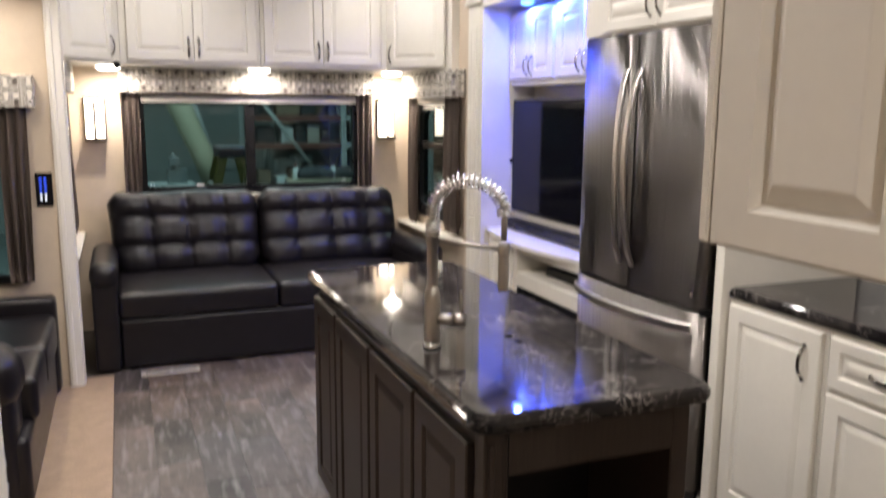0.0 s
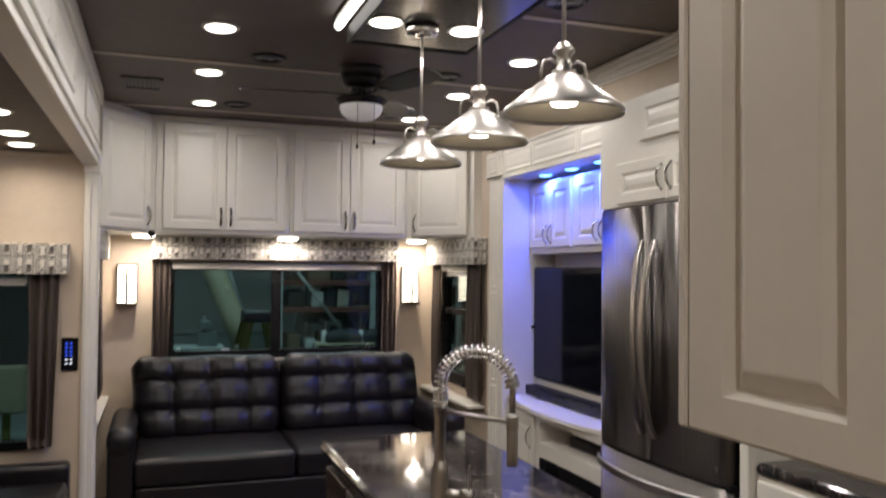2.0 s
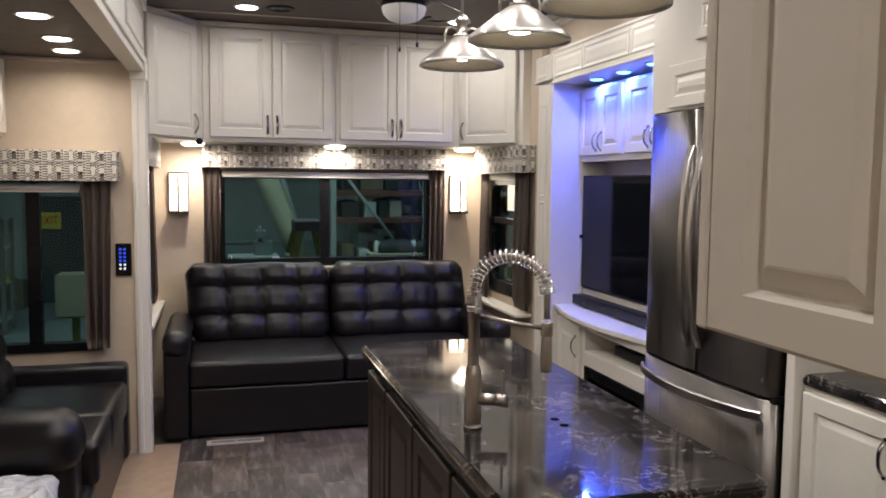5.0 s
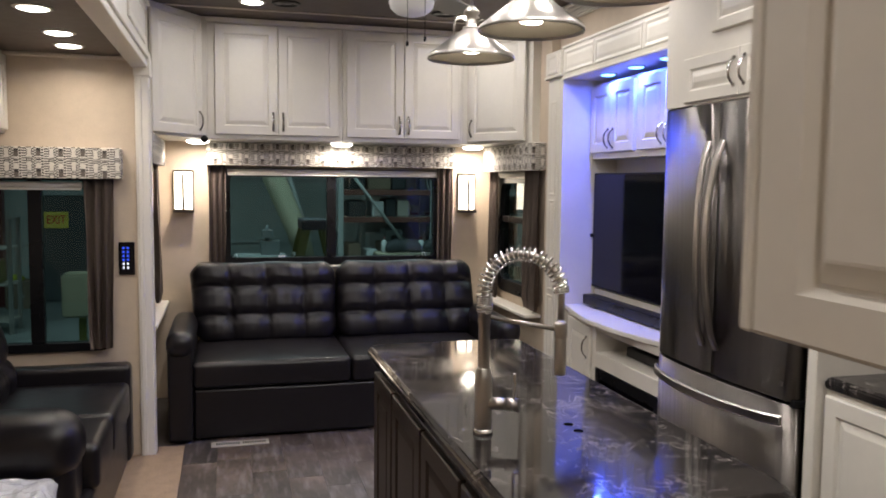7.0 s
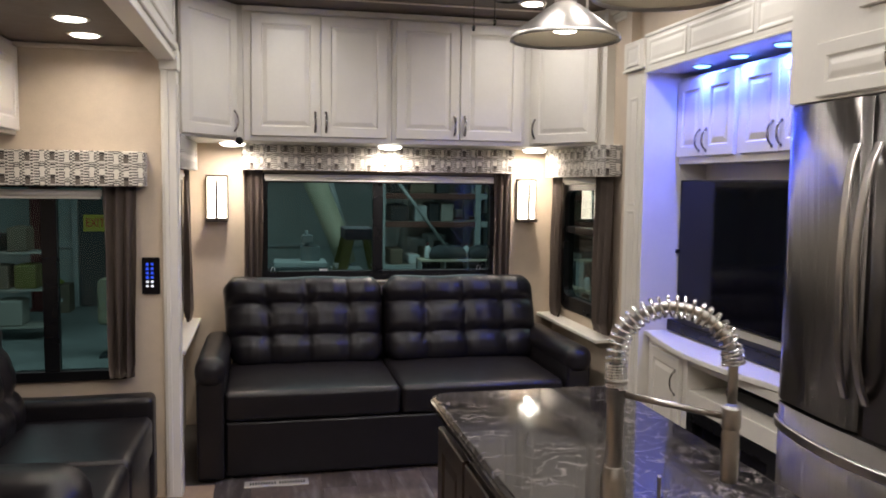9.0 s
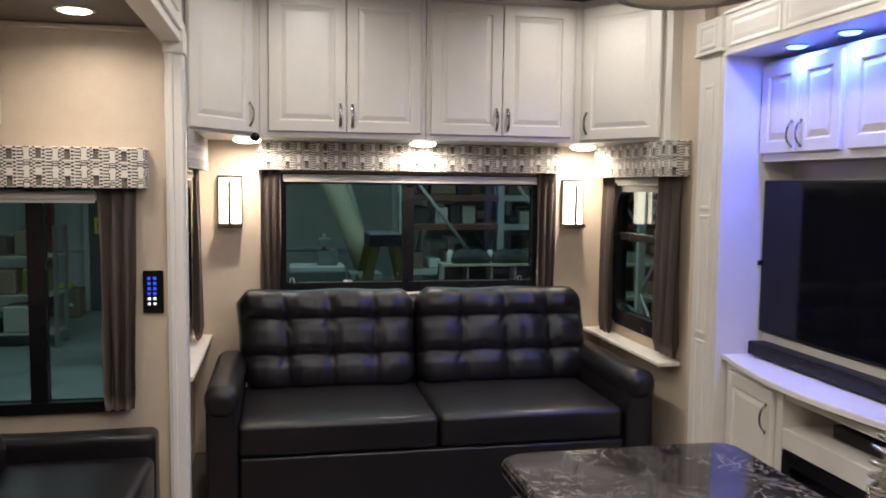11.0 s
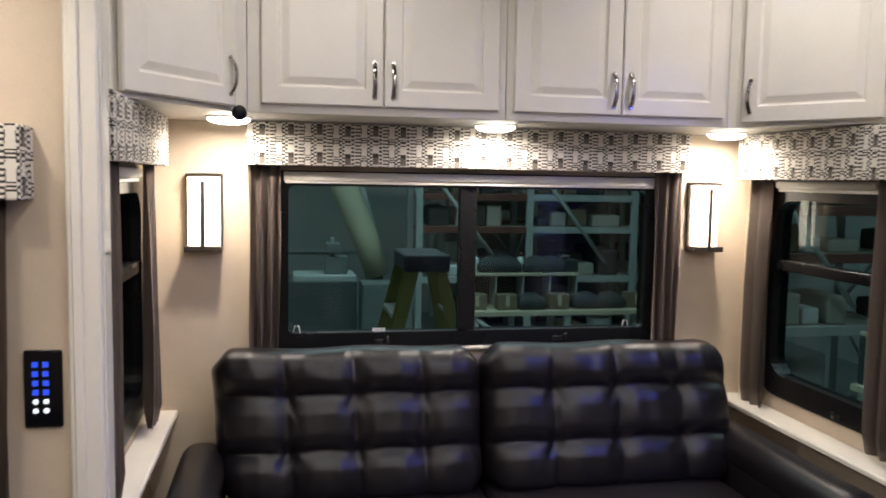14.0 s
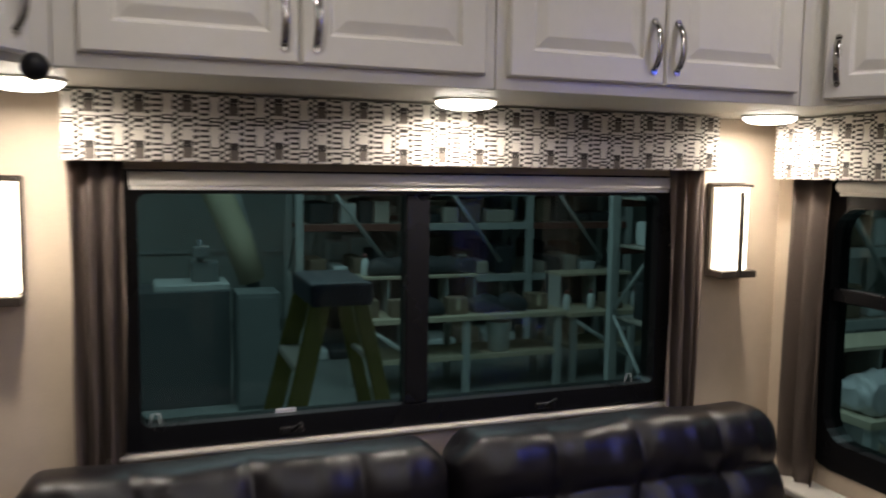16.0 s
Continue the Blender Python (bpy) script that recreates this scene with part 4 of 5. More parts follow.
for x, y in ((1.465, 3.557), (1.467, 3.502)):
    part("finger_hole", lathe([(0, 0.0012), (0.0105, 0.0012), (0.0125, 0.0004), (0.0125, 0.0)], (x, y, 0.91)), HOLE, top, "small black hole")

# ---- faucet ----
FX, FY = 1.232, 3.54
fau = thing("spring_faucet", (FX, FY, 0.91), "brushed nickel pull-down faucet with a coiled spring neck", "faucet")
part("base_ring", lathe([(0, 0.0), (0.0235, 0.0), (0.0245, 0.004), (0.0225, 0.012), (0, 0.012)], (FX, FY, 0.91)), CHROME, fau)
part("body", lathe([(0.0215, 0.012), (0.0215, 0.138), (0.0205, 0.141), (0.0165, 0.158), (0.0155, 0.160), (0, 0.160)], (FX, FY, 0.91)), NICKEL, fau)
part("riser", lathe([(0.0142, 0.158), (0.0142, 0.268), (0.0165, 0.270), (0.0165, 0.304), (0.0195, 0.305), (0.0195, 0.311), (0, 0.311)], (FX, FY, 0.91)), NICKEL, fau)
DX, DY = 0.152, -0.106
arc = []
for k in range(17):
    a = math.pi * k / 16
    s = (1 - math.cos(a)) / 2
    arc.append(Vector((FX + DX * s, FY + DY * s, 1.262 + 0.088 * math.sin(a))))
neck = [Vector((FX, FY, 1.205)), Vector((FX, FY, 1.235))] + arc + [Vector((FX + DX, FY + DY, 1.235)), Vector((FX + DX, FY + DY, 1.20))]
part("hose", tube(neck, 0.0078, 12), NICKEL, fau)


def resample(pts, n):
    d = [0.0]
    for a, b in zip(pts, pts[1:]):
        d.append(d[-1] + (b - a).length)
    out = []
    for i in range(n):
        s = d[-1] * i / (n - 1)
        j = max(k for k in range(len(d)) if d[k] <= s + 1e-9)
        j = min(j, len(pts) - 2)
        f = (s - d[j]) / max(1e-9, d[j + 1] - d[j])
        out.append(pts[j].lerp(pts[j + 1], f))
    return out


path = resample(neck[:-2], 1200)
coil, turns = [], 0.0
nrm = Vector((DX, DY, 0)).normalized().cross(Vector((0, 0, 1)))
for i, p in enumerate(path):
    d = (path[min(i + 1, 1199)] - path[max(i - 1, 0)]).normalized()
    s1 = nrm
    s2 = d.cross(s1)
    u = i / 1199
    # close-wound at both ends, open round the bend
    turns += (9 / 0.12 if u < 0.12 else 4.5 / 0.07 if u > 0.93 else 22 / 0.81) / 1200
    a = 2 * math.pi * turns
    coil.append(p + 0.0168 * (math.cos(a) * s1 + math.sin(a) * s2))
part("spring", tube(coil, 0.0024, 6), CHROME, fau, "bright coiled spring")
part("support_arm", tube([(FX, FY, 1.196), (FX + DX, FY + DY, 1.176)], 0.0055, 10), NICKEL, fau)
part("arm_clip", lathe([(0.0135, -0.018), (0.015, -0.014), (0.015, 0.014), (0.0135, 0.018), (0, 0.018)], (FX + DX, FY + DY, 1.176)), NICKEL, fau)
part("spray_head", lathe([(0, -0.125), (0.0125, -0.125), (0.0138, -0.12), (0.0138, -0.045), (0.0128, -0.042), (0.0128, 0.0), (0, 0.0)], (FX + DX, FY + DY, 1.195)), NICKEL, fau)
HV = Vector((0.86, -0.51, 0))
piv = Vector((FX, FY, 0.985))
lev = part("valve_barrel", join(rod(piv + HV * 0.015, piv + HV * 0.056, 0.0150, 20), rod(piv + HV * 0.058, piv + HV * 0.088, 0.0165, 20)), NICKEL, fau)
part("lever", ribbon([piv + HV * 0.076 + Vector((0, 0, z)) for z in (0.012, 0.03, 0.05, 0.068, 0.076)], (0.51, 0.86, 0), 0.014, 0.006), NICKEL, lev)

# ---- dropped ceiling panel, pendants ----
DP = (1.235, 2.85, 1.745, 4.70)
dp = thing("ceiling_panel", (1.47, 3.74, 2.442), "dark glossy dropped ceiling panel edged in metal", "ceiling panel")
EDGING = material("dark_edging", (0.012, 0.011, 0.011), 0.5, grain=0.1)
FANBLADE = material("fan_blade", (0.016, 0.012, 0.011), 0.4, grain=0.2, spec=0.3)
GLOSS = material("dark_gloss_panel", (0.03, 0.025, 0.024), 0.18, grain=0.1)
part("board", box(DP[0] + 0.012, DP[1] + 0.012, 2.449, DP[2] - 0.012, DP[3] - 0.012, 2.50), GLOSS, dp)
part("metal_edge", join(box(DP[0], DP[1], 2.442, DP[0] + 0.012, DP[3], 2.505, 0.002), box(DP[2] - 0.012, DP[1], 2.442, DP[2], DP[3], 2.505, 0.002),
                        box(DP[0] + 0.012, DP[1], 2.442, DP[2] - 0.012, DP[1] + 0.012, 2.505, 0.002), box(DP[0] + 0.012, DP[3] - 0.012, 2.442, DP[2] - 0.012, DP[3], 2.505, 0.002)), EDGING, dp)
part("hanger_block", box(1.30, 2.95, 2.5, 1.64, 4.5, CEIL - 0.001), BLACK, dp)
tl = thing("strip_light", (1.15, 3.9, 2.52), "lit white strip light beside the dropped panel", "light")
part("tube", rod((1.20, 2.95, 2.505), (1.20, 4.69, 2.505), 0.018), TUBE, tl)
part("holder", box(1.18, 2.93, 2.524, 1.225, 4.70, CEIL - 0.001, 0.002), BRONZE, tl)
for x, y in PANEL_CANS:
    disc_light("panel_light", (x, y, 2.449), 0.062, LIT, "lit round light in the dropped panel", "panel lights", 0.012, CHROME)


def pendant(x, y):
    th = thing("pendant_lamp", (x, y, 2.449), "brushed nickel cone pendant lamp on a thin rod", "pendant lamp", "pendant lamps over the island")
    part("canopy", lathe([(0.02, -0.034), (0.055, -0.034), (0.062, -0.028), (0.064, -0.001), (0.0, -0.001)], (x, y, 2.449)), CHROME, th)
    part("rod", rod((x, y, 2.10), (x, y, 2.41), 0.0055), NICKEL, th)
    part("cap", lathe([(0, 2.118), (0.012, 2.116), (0.026, 2.10), (0.028, 2.093), (0.018, 2.082), (0.0185, 2.05), (0.03, 2.046), (0.03, 2.036), (0, 2.036)], (x, y, 0)), NICKEL, th)
    sh = part("shade", lathe([(0.026, 2.040), (0.046, 2.028), (0.146, 1.952), (0.1495, 1.943), (0.1495, 1.937), (0.146, 1.938), (0.144, 1.946), (0.045, 2.022), (0.026, 2.034)], (x, y, 0), 40), SHADEMETAL, th, "wide brushed metal cone shade")
    part("lining", lathe([(0.1425, 1.9445), (0.044, 2.0195), (0.03, 2.03)], (x, y, 0), 40), SHADEIN, sh, "beige painted shade lining")
    for s in (-1, 1):
        pts = [(x + s * 0.019, y, 2.062), (x + s * 0.038, y, 2.072), (x + s * 0.056, y, 2.066), (x + s * 0.062, y, 2.045), (x + s * 0.062, y, 2.013)]
        part("bracket", tube(pts, 0.004, 8), NICKEL, th, "curved side bracket")
    part("bulb", lathe([(0, 1.955), (0.03, 1.962), (0.042, 1.985), (0.036, 2.008), (0.018, 2.03), (0, 2.03)], (x, y, 0)), LIT_BULB, th)
    return th


for x, y in PENDANTS:
    pendant(x, y)

# ---- ceiling fan ----
FCX, FCY = 1.475, 5.45
fan = thing("ceiling_fan", (FCX, FCY, CEIL), "black ceiling fan with dark blades and a frosted globe", "ceiling fan")
part("canopy", lathe([(0, -0.002), (0.104, -0.002), (0.106, -0.012), (0.1, -0.016), (0.102, -0.034), (0.096, -0.05), (0.098, -0.056), (0.09, -0.085), (0.07, -0.1), (0, -0.1)], (FCX, FCY, CEIL)), BLACKFRAME, fan)
part("motor", lathe([(0.052, -0.099), (0.048, -0.112), (0.048, -0.145), (0.07, -0.15), (0.128, -0.153), (0.131, -0.162), (0.12, -0.176), (0.112, -0.186), (0, -0.186)], (FCX, FCY, CEIL)), BLACKFRAME, fan)
for k in range(14):
    a = 2 * math.pi * k / 14
    part("cooling_rib", rod((FCX + 0.05 * math.cos(a), FCY + 0.05 * math.sin(a), CEIL - 0.146), (FCX + 0.05 * math.cos(a), FCY + 0.05 * math.sin(a), CEIL - 0.112), 0.003, 6), PULL, fan, "bright metal rib")
part("globe", lathe([(0.104, -0.184), (0.106, -0.196), (0.098, -0.222), (0.072, -0.246), (0.035, -0.257), (0, -0.259)], (FCX, FCY, CEIL)), LIT_DIM, fan, "unlit frosted glass bowl with a faint added glow")
for k in range(3):
    m = Matrix.Translation((FCX, FCY, CEIL - 0.132)) @ pose(0, 0, 0, 0, 0, 50 + 120 * k)
    arm = part("blade_arm", moved(join(box(0.05, -0.012, -0.004, 0.17, 0.012, 0.004, 0.002), box(0.15, -0.03, -0.003, 0.20, 0.03, 0.003, 0.002)), m), BLACKFRAME, fan)
    part("blade", moved(prism([(0.17, -0.045), (0.28, -0.064), (0.52, -0.070), (0.57, -0.054), (0.585, 0.0), (0.57, 0.054), (0.52, 0.070), (0.28, 0.064), (0.17, 0.045)], 0.0035, 0.0095), m @ pose(0, 0, 0, -12)), FANBLADE, arm)
for dx, ln in ((0.037, 0.20), (-0.045, 0.225)):
    part("pull_chain", join(rod((FCX + dx, FCY - 0.115, CEIL - 0.17), (FCX + dx, FCY - 0.115, CEIL - 0.17 - ln), 0.0014, 6), lathe([(0, 0), (0.006, 0.004), (0.007, 0.018), (0, 0.028)], (FCX + dx, FCY - 0.115, CEIL - 0.19 - ln), 10)), BLACKFRAME, fan)

for x, y in ((1.02, 5.41), (1.94, 4.22), (1.91, 5.45), (0.98, 6.56), (1.0, 4.2), (1.93, 6.56)):
    sp = thing("ceiling_speaker", (x, y, CEIL), "round black ceiling speaker", "speaker", "ceiling speakers")
    part("rim", lathe([(0.062, -0.004), (0.066, -0.009), (0.078, -0.009), (0.085, -0.001), (0.062, -0.001)], (x, y, CEIL)), BLACK, sp)
    part("grille", lathe([(0, -0.002), (0.03, -0.0045), (0.034, -0.002), (0.063, -0.005)], (x, y, CEIL)), BLACKFRAME, sp)
VTX, VTY = 0.455, 6.17
VENTPAINT = material("vent_paint", (0.055, 0.045, 0.038), 0.5, grain=0.08)
vt = thing("ceiling_vent", (VTX, VTY, CEIL), "taupe ceiling air vent with dark slots", "vent")
part("frame", moved(frame_rect(-0.105, -0.14, 0.105, 0.14, 0.022, 0, 0.009), pose(VTX, VTY, CEIL - 0.001, -90)), VENTPAINT, vt)
part("backing", box(VTX - 0.083, VTY - 0.118, CEIL - 0.003, VTX + 0.083, VTY + 0.118, CEIL - 0.001), BLACK, vt)
for k in range(8):
    x = VTX - 0.083 + (k + 0.5) * 0.166 / 8
    part("slat", moved(box(-0.0045, -0.117, -0.002, 0.0045, 0.117, 0.0), pose(x, VTY, CEIL - 0.005, 0, 25, 0)), VENTPAINT, vt)

# ---- right cabinets: pilaster, media nook, header ----
PX = 2.51
pil = thing("pilaster", (2.56, 6.21, 0), "cream fluted pilaster beside the media nook", "pilaster")
part("shaft", box(PX, 6.115, 0.0, 2.75, 6.292, 2.132, 0.003), CREAM, pil)
part("capital", join(box(PX - 0.014, 6.085, 2.132, 2.75, 6.312, 2.285, 0.004), box(PX - 0.02, 6.08, 2.132, PX - 0.005, 6.317, 2.146, 0.003)), CREAM, pil)
part("capital_panel", moved(raised(0.14, 0.11, 0.012, 0.006, sunk=0.003), pose(PX - 0.014, 6.27, 2.155, 0, 0, -90)), CREAM, pil)
for z0, z1 in ((0.12, 0.85), (0.875, 1.42), (1.445, 2.0)):
    part("fluted_panel", moved(raised(0.085, z1 - z0, 0.010, 0.005, sunk=0.003), pose(PX, 6.246, z0, 0, 0, -90)), CREAM, pil)

NY0, NY1 = 4.90, 6.075
nook = thing("media_cabinet", (2.8, 5.5, 0), "cream media cabinet with an open nook for the screen", "cabinet")
part("side_panel", box(PX + 0.002, NY1, 0.0, 3.0, 6.114, 2.285, 0.002), CREAM, nook)
part("back_panel", box(2.86, NY0 - 0.03, 0.80, 2.88, NY1, 2.11), CREAM, nook)
part("screen_rail", box(2.735, NY0 - 0.03, 0.811, 2.755, NY1 - 0.002, 0.905, 0.002), CREAM, nook)
part("nook_ceiling", box(PX + 0.022, NY0 - 0.03, 2.112, 2.88, NY1, 2.13), CREAM, nook)
hd = part("header", box(PX, 4.55, 2.112, PX + 0.02, NY1 + 0.01, 2.292, 0.002), CREAM, nook)
part("header_cap", join(box(PX - 0.006, 4.55, 2.283, 2.62, 6.10, 2.30, 0.003), box(PX - 0.006, 4.55, 2.108, PX + 0.004, NY1 + 0.01, 2.120, 0.002)), CREAM, hd)
for y0, y1 in ((5.68, 6.05), (5.16, 5.66), (4.58, 5.14)):
    part("header_panel", moved(raised(y1 - y0, 0.125, 0.010, 0.0045, sunk=0.0025), pose(PX, y1, 2.143, 0, 0, -90)), CREAM, hd)
up = part("upper_box", box(2.70, NY0 - 0.02, 1.658, 2.858, NY1 - 0.002, 2.085, 0.002), CREAM, nook)
for a, b, hx in ((6.066, 5.812, 0.225), (5.808, 5.552, 0.028), (5.505, 5.236, 0.24), (5.232, 4.965, 0.028)):
    front(up, pose(2.70, a, 1.692, 0, 0, -90), a - b, 0.375, CREAM, (hx, 0.075), 0.10, 0.05)
for x, y in BLUES:
    disc_light("blue_light", (x, y, 2.112), 0.04, LIT_BLUE, "lit blue puck light in the nook ceiling", "blue nook lights", 0.014)
# screen and sound bar
tv = thing("television", (2.72, 5.5, 0.91), "large black flat television on the nook wall", "television")
part("case", box(2.715, 4.93, 0.915, 2.757, 6.068, 1.578, 0.004), BLACK, tv)
part("screen", box(2.7115, 4.94, 0.927, 2.7155, 6.058, 1.568), SCREEN, tv, "glossy black screen")
part("wall_mount", box(2.74, 5.3, 1.1, 2.8595, 5.7, 1.4), BLACK, tv)
part("side_latch", box(2.70, 6.062, 1.205, 2.72, 6.0745, 1.225, 0.002), BLACK, tv)
sb = thing("soundbar", (2.69, 5.52, 0.81), "long black sound bar on the media shelf", "sound bar")
part("case", box(2.645, 5.0, 0.818, 2.725, 6.035, 0.875, 0.006), BLACK, sb)
part("grille", box(2.642, 5.05, 0.824, 2.646, 5.98, 0.868), BLACKFRAME, sb)
for y in (5.1, 5.9):
    part("foot", box(2.66, y - 0.02, 0.8105, 2.71, y + 0.02, 0.819), BLACK, sb)
# shelf with a softly bowed front
shelf = thing("media_shelf", (2.6, 5.5, 0.79), "white media shelf with a bowed front edge", "shelf")
outl = [(2.859, NY1 - 0.002), (2.54, NY1 - 0.002)] + [(2.545 - 0.075 * math.sin(math.pi * k / 12) - 0.035 * k / 12, NY1 - 0.03 - (NY1 - NY0 - 0.05) * k / 12) for k in range(13)] + [(2.51, NY0 - 0.03), (2.859, NY0 - 0.03)]
part("top", prism(outl, 0.785, 0.81, 0.003), WHITE, shelf)
low = thing("fireplace_cabinet", (2.75, 5.5, 0), "cream base cabinet under the media shelf, with an open slot", "cabinet")
part("door_box", prism([(2.572, NY1 - 0.002), (2.505, 5.56), (3.0, 5.56), (3.0, NY1 - 0.002)], 0.0, 0.784), CREAM, low)
part("plinth", box(2.51, 4.89, 0.0, 3.0, 5.5595, 0.09), CREAM, low)
part("slot_floor", box(2.505, 4.89, 0.555, 3.0, 5.5595, 0.635, 0.003), CREAM, low)
part("top_rail", box(2.51, 4.89, 0.742, 3.0, 5.5595, 0.784, 0.003), CREAM, low)
part("back", box(2.9, 4.89, 0.09, 3.0, 5.5595, 0.742), CREAM, low)
part("side", box(2.51, 4.87, 0.0, 3.0, 4.889, 0.784), CREAM, low)
turn = math.degrees(math.atan2(5.56 - 6.073, 2.505 - 2.572))
front(low, pose(2.5635, 6.01, 0.10, 0, 0, turn) @ Matrix.Translation((0, -0.0015, 0)), 0.40, 0.655, CREAM, (0.36, 0.54), 0.11)
fp = thing("fireplace", (2.7, 5.22, 0.1), "black electric fireplace front in the base cabinet", "fireplace")
part("frame", moved(frame_rect(0, 0, 0.655, 0.455, 0.05, -0.012, 0.03), pose(2.515, 5.552, 0.095, 0, 0, -90)), BLACKFRAME, fp)
part("glass_front", box(2.53, 4.93, 0.14, 2.535, 5.51, 0.51), SCREEN, fp)
part("firebox", box(2.54, 4.92, 0.12, 2.89, 5.52, 0.53), BLACK, fp)
dk = thing("media_player", (2.72, 5.2, 0.635), "flat black player in the open slot", "media player")
part("case", box(2.60, 5.02, 0.64, 2.86, 5.40, 0.69, 0.004), BLACK, dk)
part("foot", box(2.62, 5.05, 0.6355, 2.84, 5.37, 0.641), BLACK, dk)

# ---- refrigerator ----
fr = thing("refrigerator", (2.75, 4.37, 0), "stainless steel french-door refrigerator with a freezer drawer", "refrigerator")
FY0, FY1 = 3.94, 4.815
part("body", box(2.49, FY0 + 0.008, 0.03, 3.10, FY1 - 0.008, 1.80, 0.004), GREYGAP, fr, "light grey side")


def bowed(y0, y1, z0, z1, xf, bow, thick=0.055, whole=(FY0, FY1)):
    """A door whose front swells gently over the whole width of the appliance."""
    n = 12
    bm = bmesh.new()
    mid, half = (whole[0] + whole[1]) / 2, (whole[1] - whole[0]) / 2
    pts = []
    for k in range(n + 1):
        y = y0 + (y1 - y0) * k / n
        e = min(y - y0, y1 - y)
        r = 0.012 * (1 - min(1, e / 0.012)) ** 2
        pts.append((xf - bow * (1 - ((y - mid) / half) ** 2) + r, y))
    outline = pts + [(xf + thick, y1), (xf + thick, y0)]
    out = prism(outline, z0, z1)
    for f in out.faces:
        if abs(f.normal.z) < 0.1:
            f.smooth = True
    return out


dl = part("left_door", bowed(4.388, FY1, 0.80, 1.822, 2.435, 0.03), STEEL, fr, "brushed stainless door")
dr = part("right_door", bowed(FY0, 4.382, 0.80, 1.822, 2.435, 0.03), STEEL, fr, "brushed stainless door")
dw = part("freezer_drawer", bowed(FY0, FY1, 0.09, 0.787, 2.435, 0.03), STEEL, fr, "brushed stainless drawer")
part("door_gap", box(2.455, FY0 + 0.01, 0.782, 2.50, FY1 - 0.01, 0.806), BLACK, fr)
for d, y, s in ((dl, 4.43, 1), (dr, 4.34, -1)):
    pts = [(2.405 - 0.052 * math.sin(math.pi * k / 14) ** 0.6, y - s * 0.016 * math.sin(math.pi * k / 14), 0.90 + 0.78 * k / 14) for k in range(15)]
    part("handle", ribbon(pts, (0, 1, 0), 0.030, 0.014), DARKSTEEL, d, "long bowed steel handle")
pts = [(2.41 - 0.055 * math.sin(math.pi * k / 16) ** 0.55 - 0.03 * math.sin(math.pi * k / 16), 3.965 + 0.81 * k / 16, 0.735 - 0.0 * k) for k in range(17)]
part("handle", ribbon(pts, (0, 0, 1), 0.034, 0.014), DARKSTEEL, dw, "long bowed steel handle")
part("badge", box(2.4275, 3.985, 0.845, 2.434, 4.075, 0.862), DARKSTEEL, dr, "small maker's badge")
for y in (FY0 + 0.03, FY1 - 0.03):
    part("hinge_cover", box(2.45, y - 0.025, 1.801, 2.56, y + 0.025, 1.832, 0.004), BLACK, fr)
part("toe_grille", box(2.47, FY0 + 0.02, 0.0, 2.52, FY1 - 0.02, 0.085), BLACK, fr)
part("mid_hinge", box(2.44, FY0 - 0.004, 0.782, 2.49, FY0 + 0.02, 0.808, 0.002), BLACK, fr)

# cabinet over the refrigerator
oc = thing("over_fridge_cabinet", (2.75, 4.4, 1.83), "cream cabinet above the refrigerator with two wide doors", "cabinet")
part("body", join(box(2.47, 3.86, 1.838, 3.10, 4.868, 2.30), box(2.505, 4.869, 0.0, 3.0, 4.886, 2.11)), CREAM, oc)
front(oc, pose(2.47, 4.705, 1.848, 0, 0, -90), 0.375, 0.178, CREAM, (0.345, 0.089), 0.10, 0.045)
front(oc, pose(2.47, 4.326, 1.848, 0, 0, -90), 0.38, 0.178, CREAM, (0.03, 0.089), 0.10, 0.045)
front(oc, pose(2.47, 4.52, 2.105, 0, 0, -90), 0.62, 0.172, CREAM, None, rail=0.04, name="upper_panel")
sp2 = thing("tall_panel", (2.7, 3.88, 0), "tall cream end panel beside the refrigerator", "panel")
part("board", box(2.452, 3.858, 0.0, 3.10, 3.902, 1.836, 0.003), CREAM, sp2)
part("toe_block", box(2.44, 3.852, 0.0, 2.4515, 3.908, 0.09, 0.002), CREAM, sp2)

# ---- kitchen base run ----


def base_unit(y0, y1, drawers, label):
    th = thing("base_cabinet", (2.8, (y0 + y1) / 2, 0), label, "cabinet", "kitchen base cabinets")
    part("body", join(box(2.495, y0 + 0.001, 0.09, 3.10, y1 - 0.001, 0.868), box(2.54, y0 + 0.001, 0.0, 3.10, y1 - 0.001, 0.09)), CREAM, th)
    w = y1 - y0 - 0.03
    m = lambda z: pose(2.495, y1 - 0.012, z, 0, 0, -90)
    if drawers:
        front(th, m(0.69), w, 0.16, CREAM, (w / 2, 0.08), 0.10, 0.04, 90, "drawer_front")
        front(th, m(0.11), w, 0.56, CREAM, (w - 0.035, 0.45))
    else:
        front(th, m(0.11), w, 0.74, CREAM, (w - 0.06, 0.63))
    return th


base_unit(3.415, 3.857, False, "cream base cabinet with one tall raised-panel door")
base_unit(2.97, 3.412, True, "cream base cabinet with a drawer over a door")
base_unit(2.525, 2.967, True, "cream base cabinet with a drawer over a door")
ct = thing("kitchen_counter", (2.8, 3.2, 0.87), "black stone counter along the kitchen wall", "countertop")
part("slab", edged_top((2.478, 2.33, 3.118, 3.856, 0.012), 0.869, 0.91), STONE, ct)

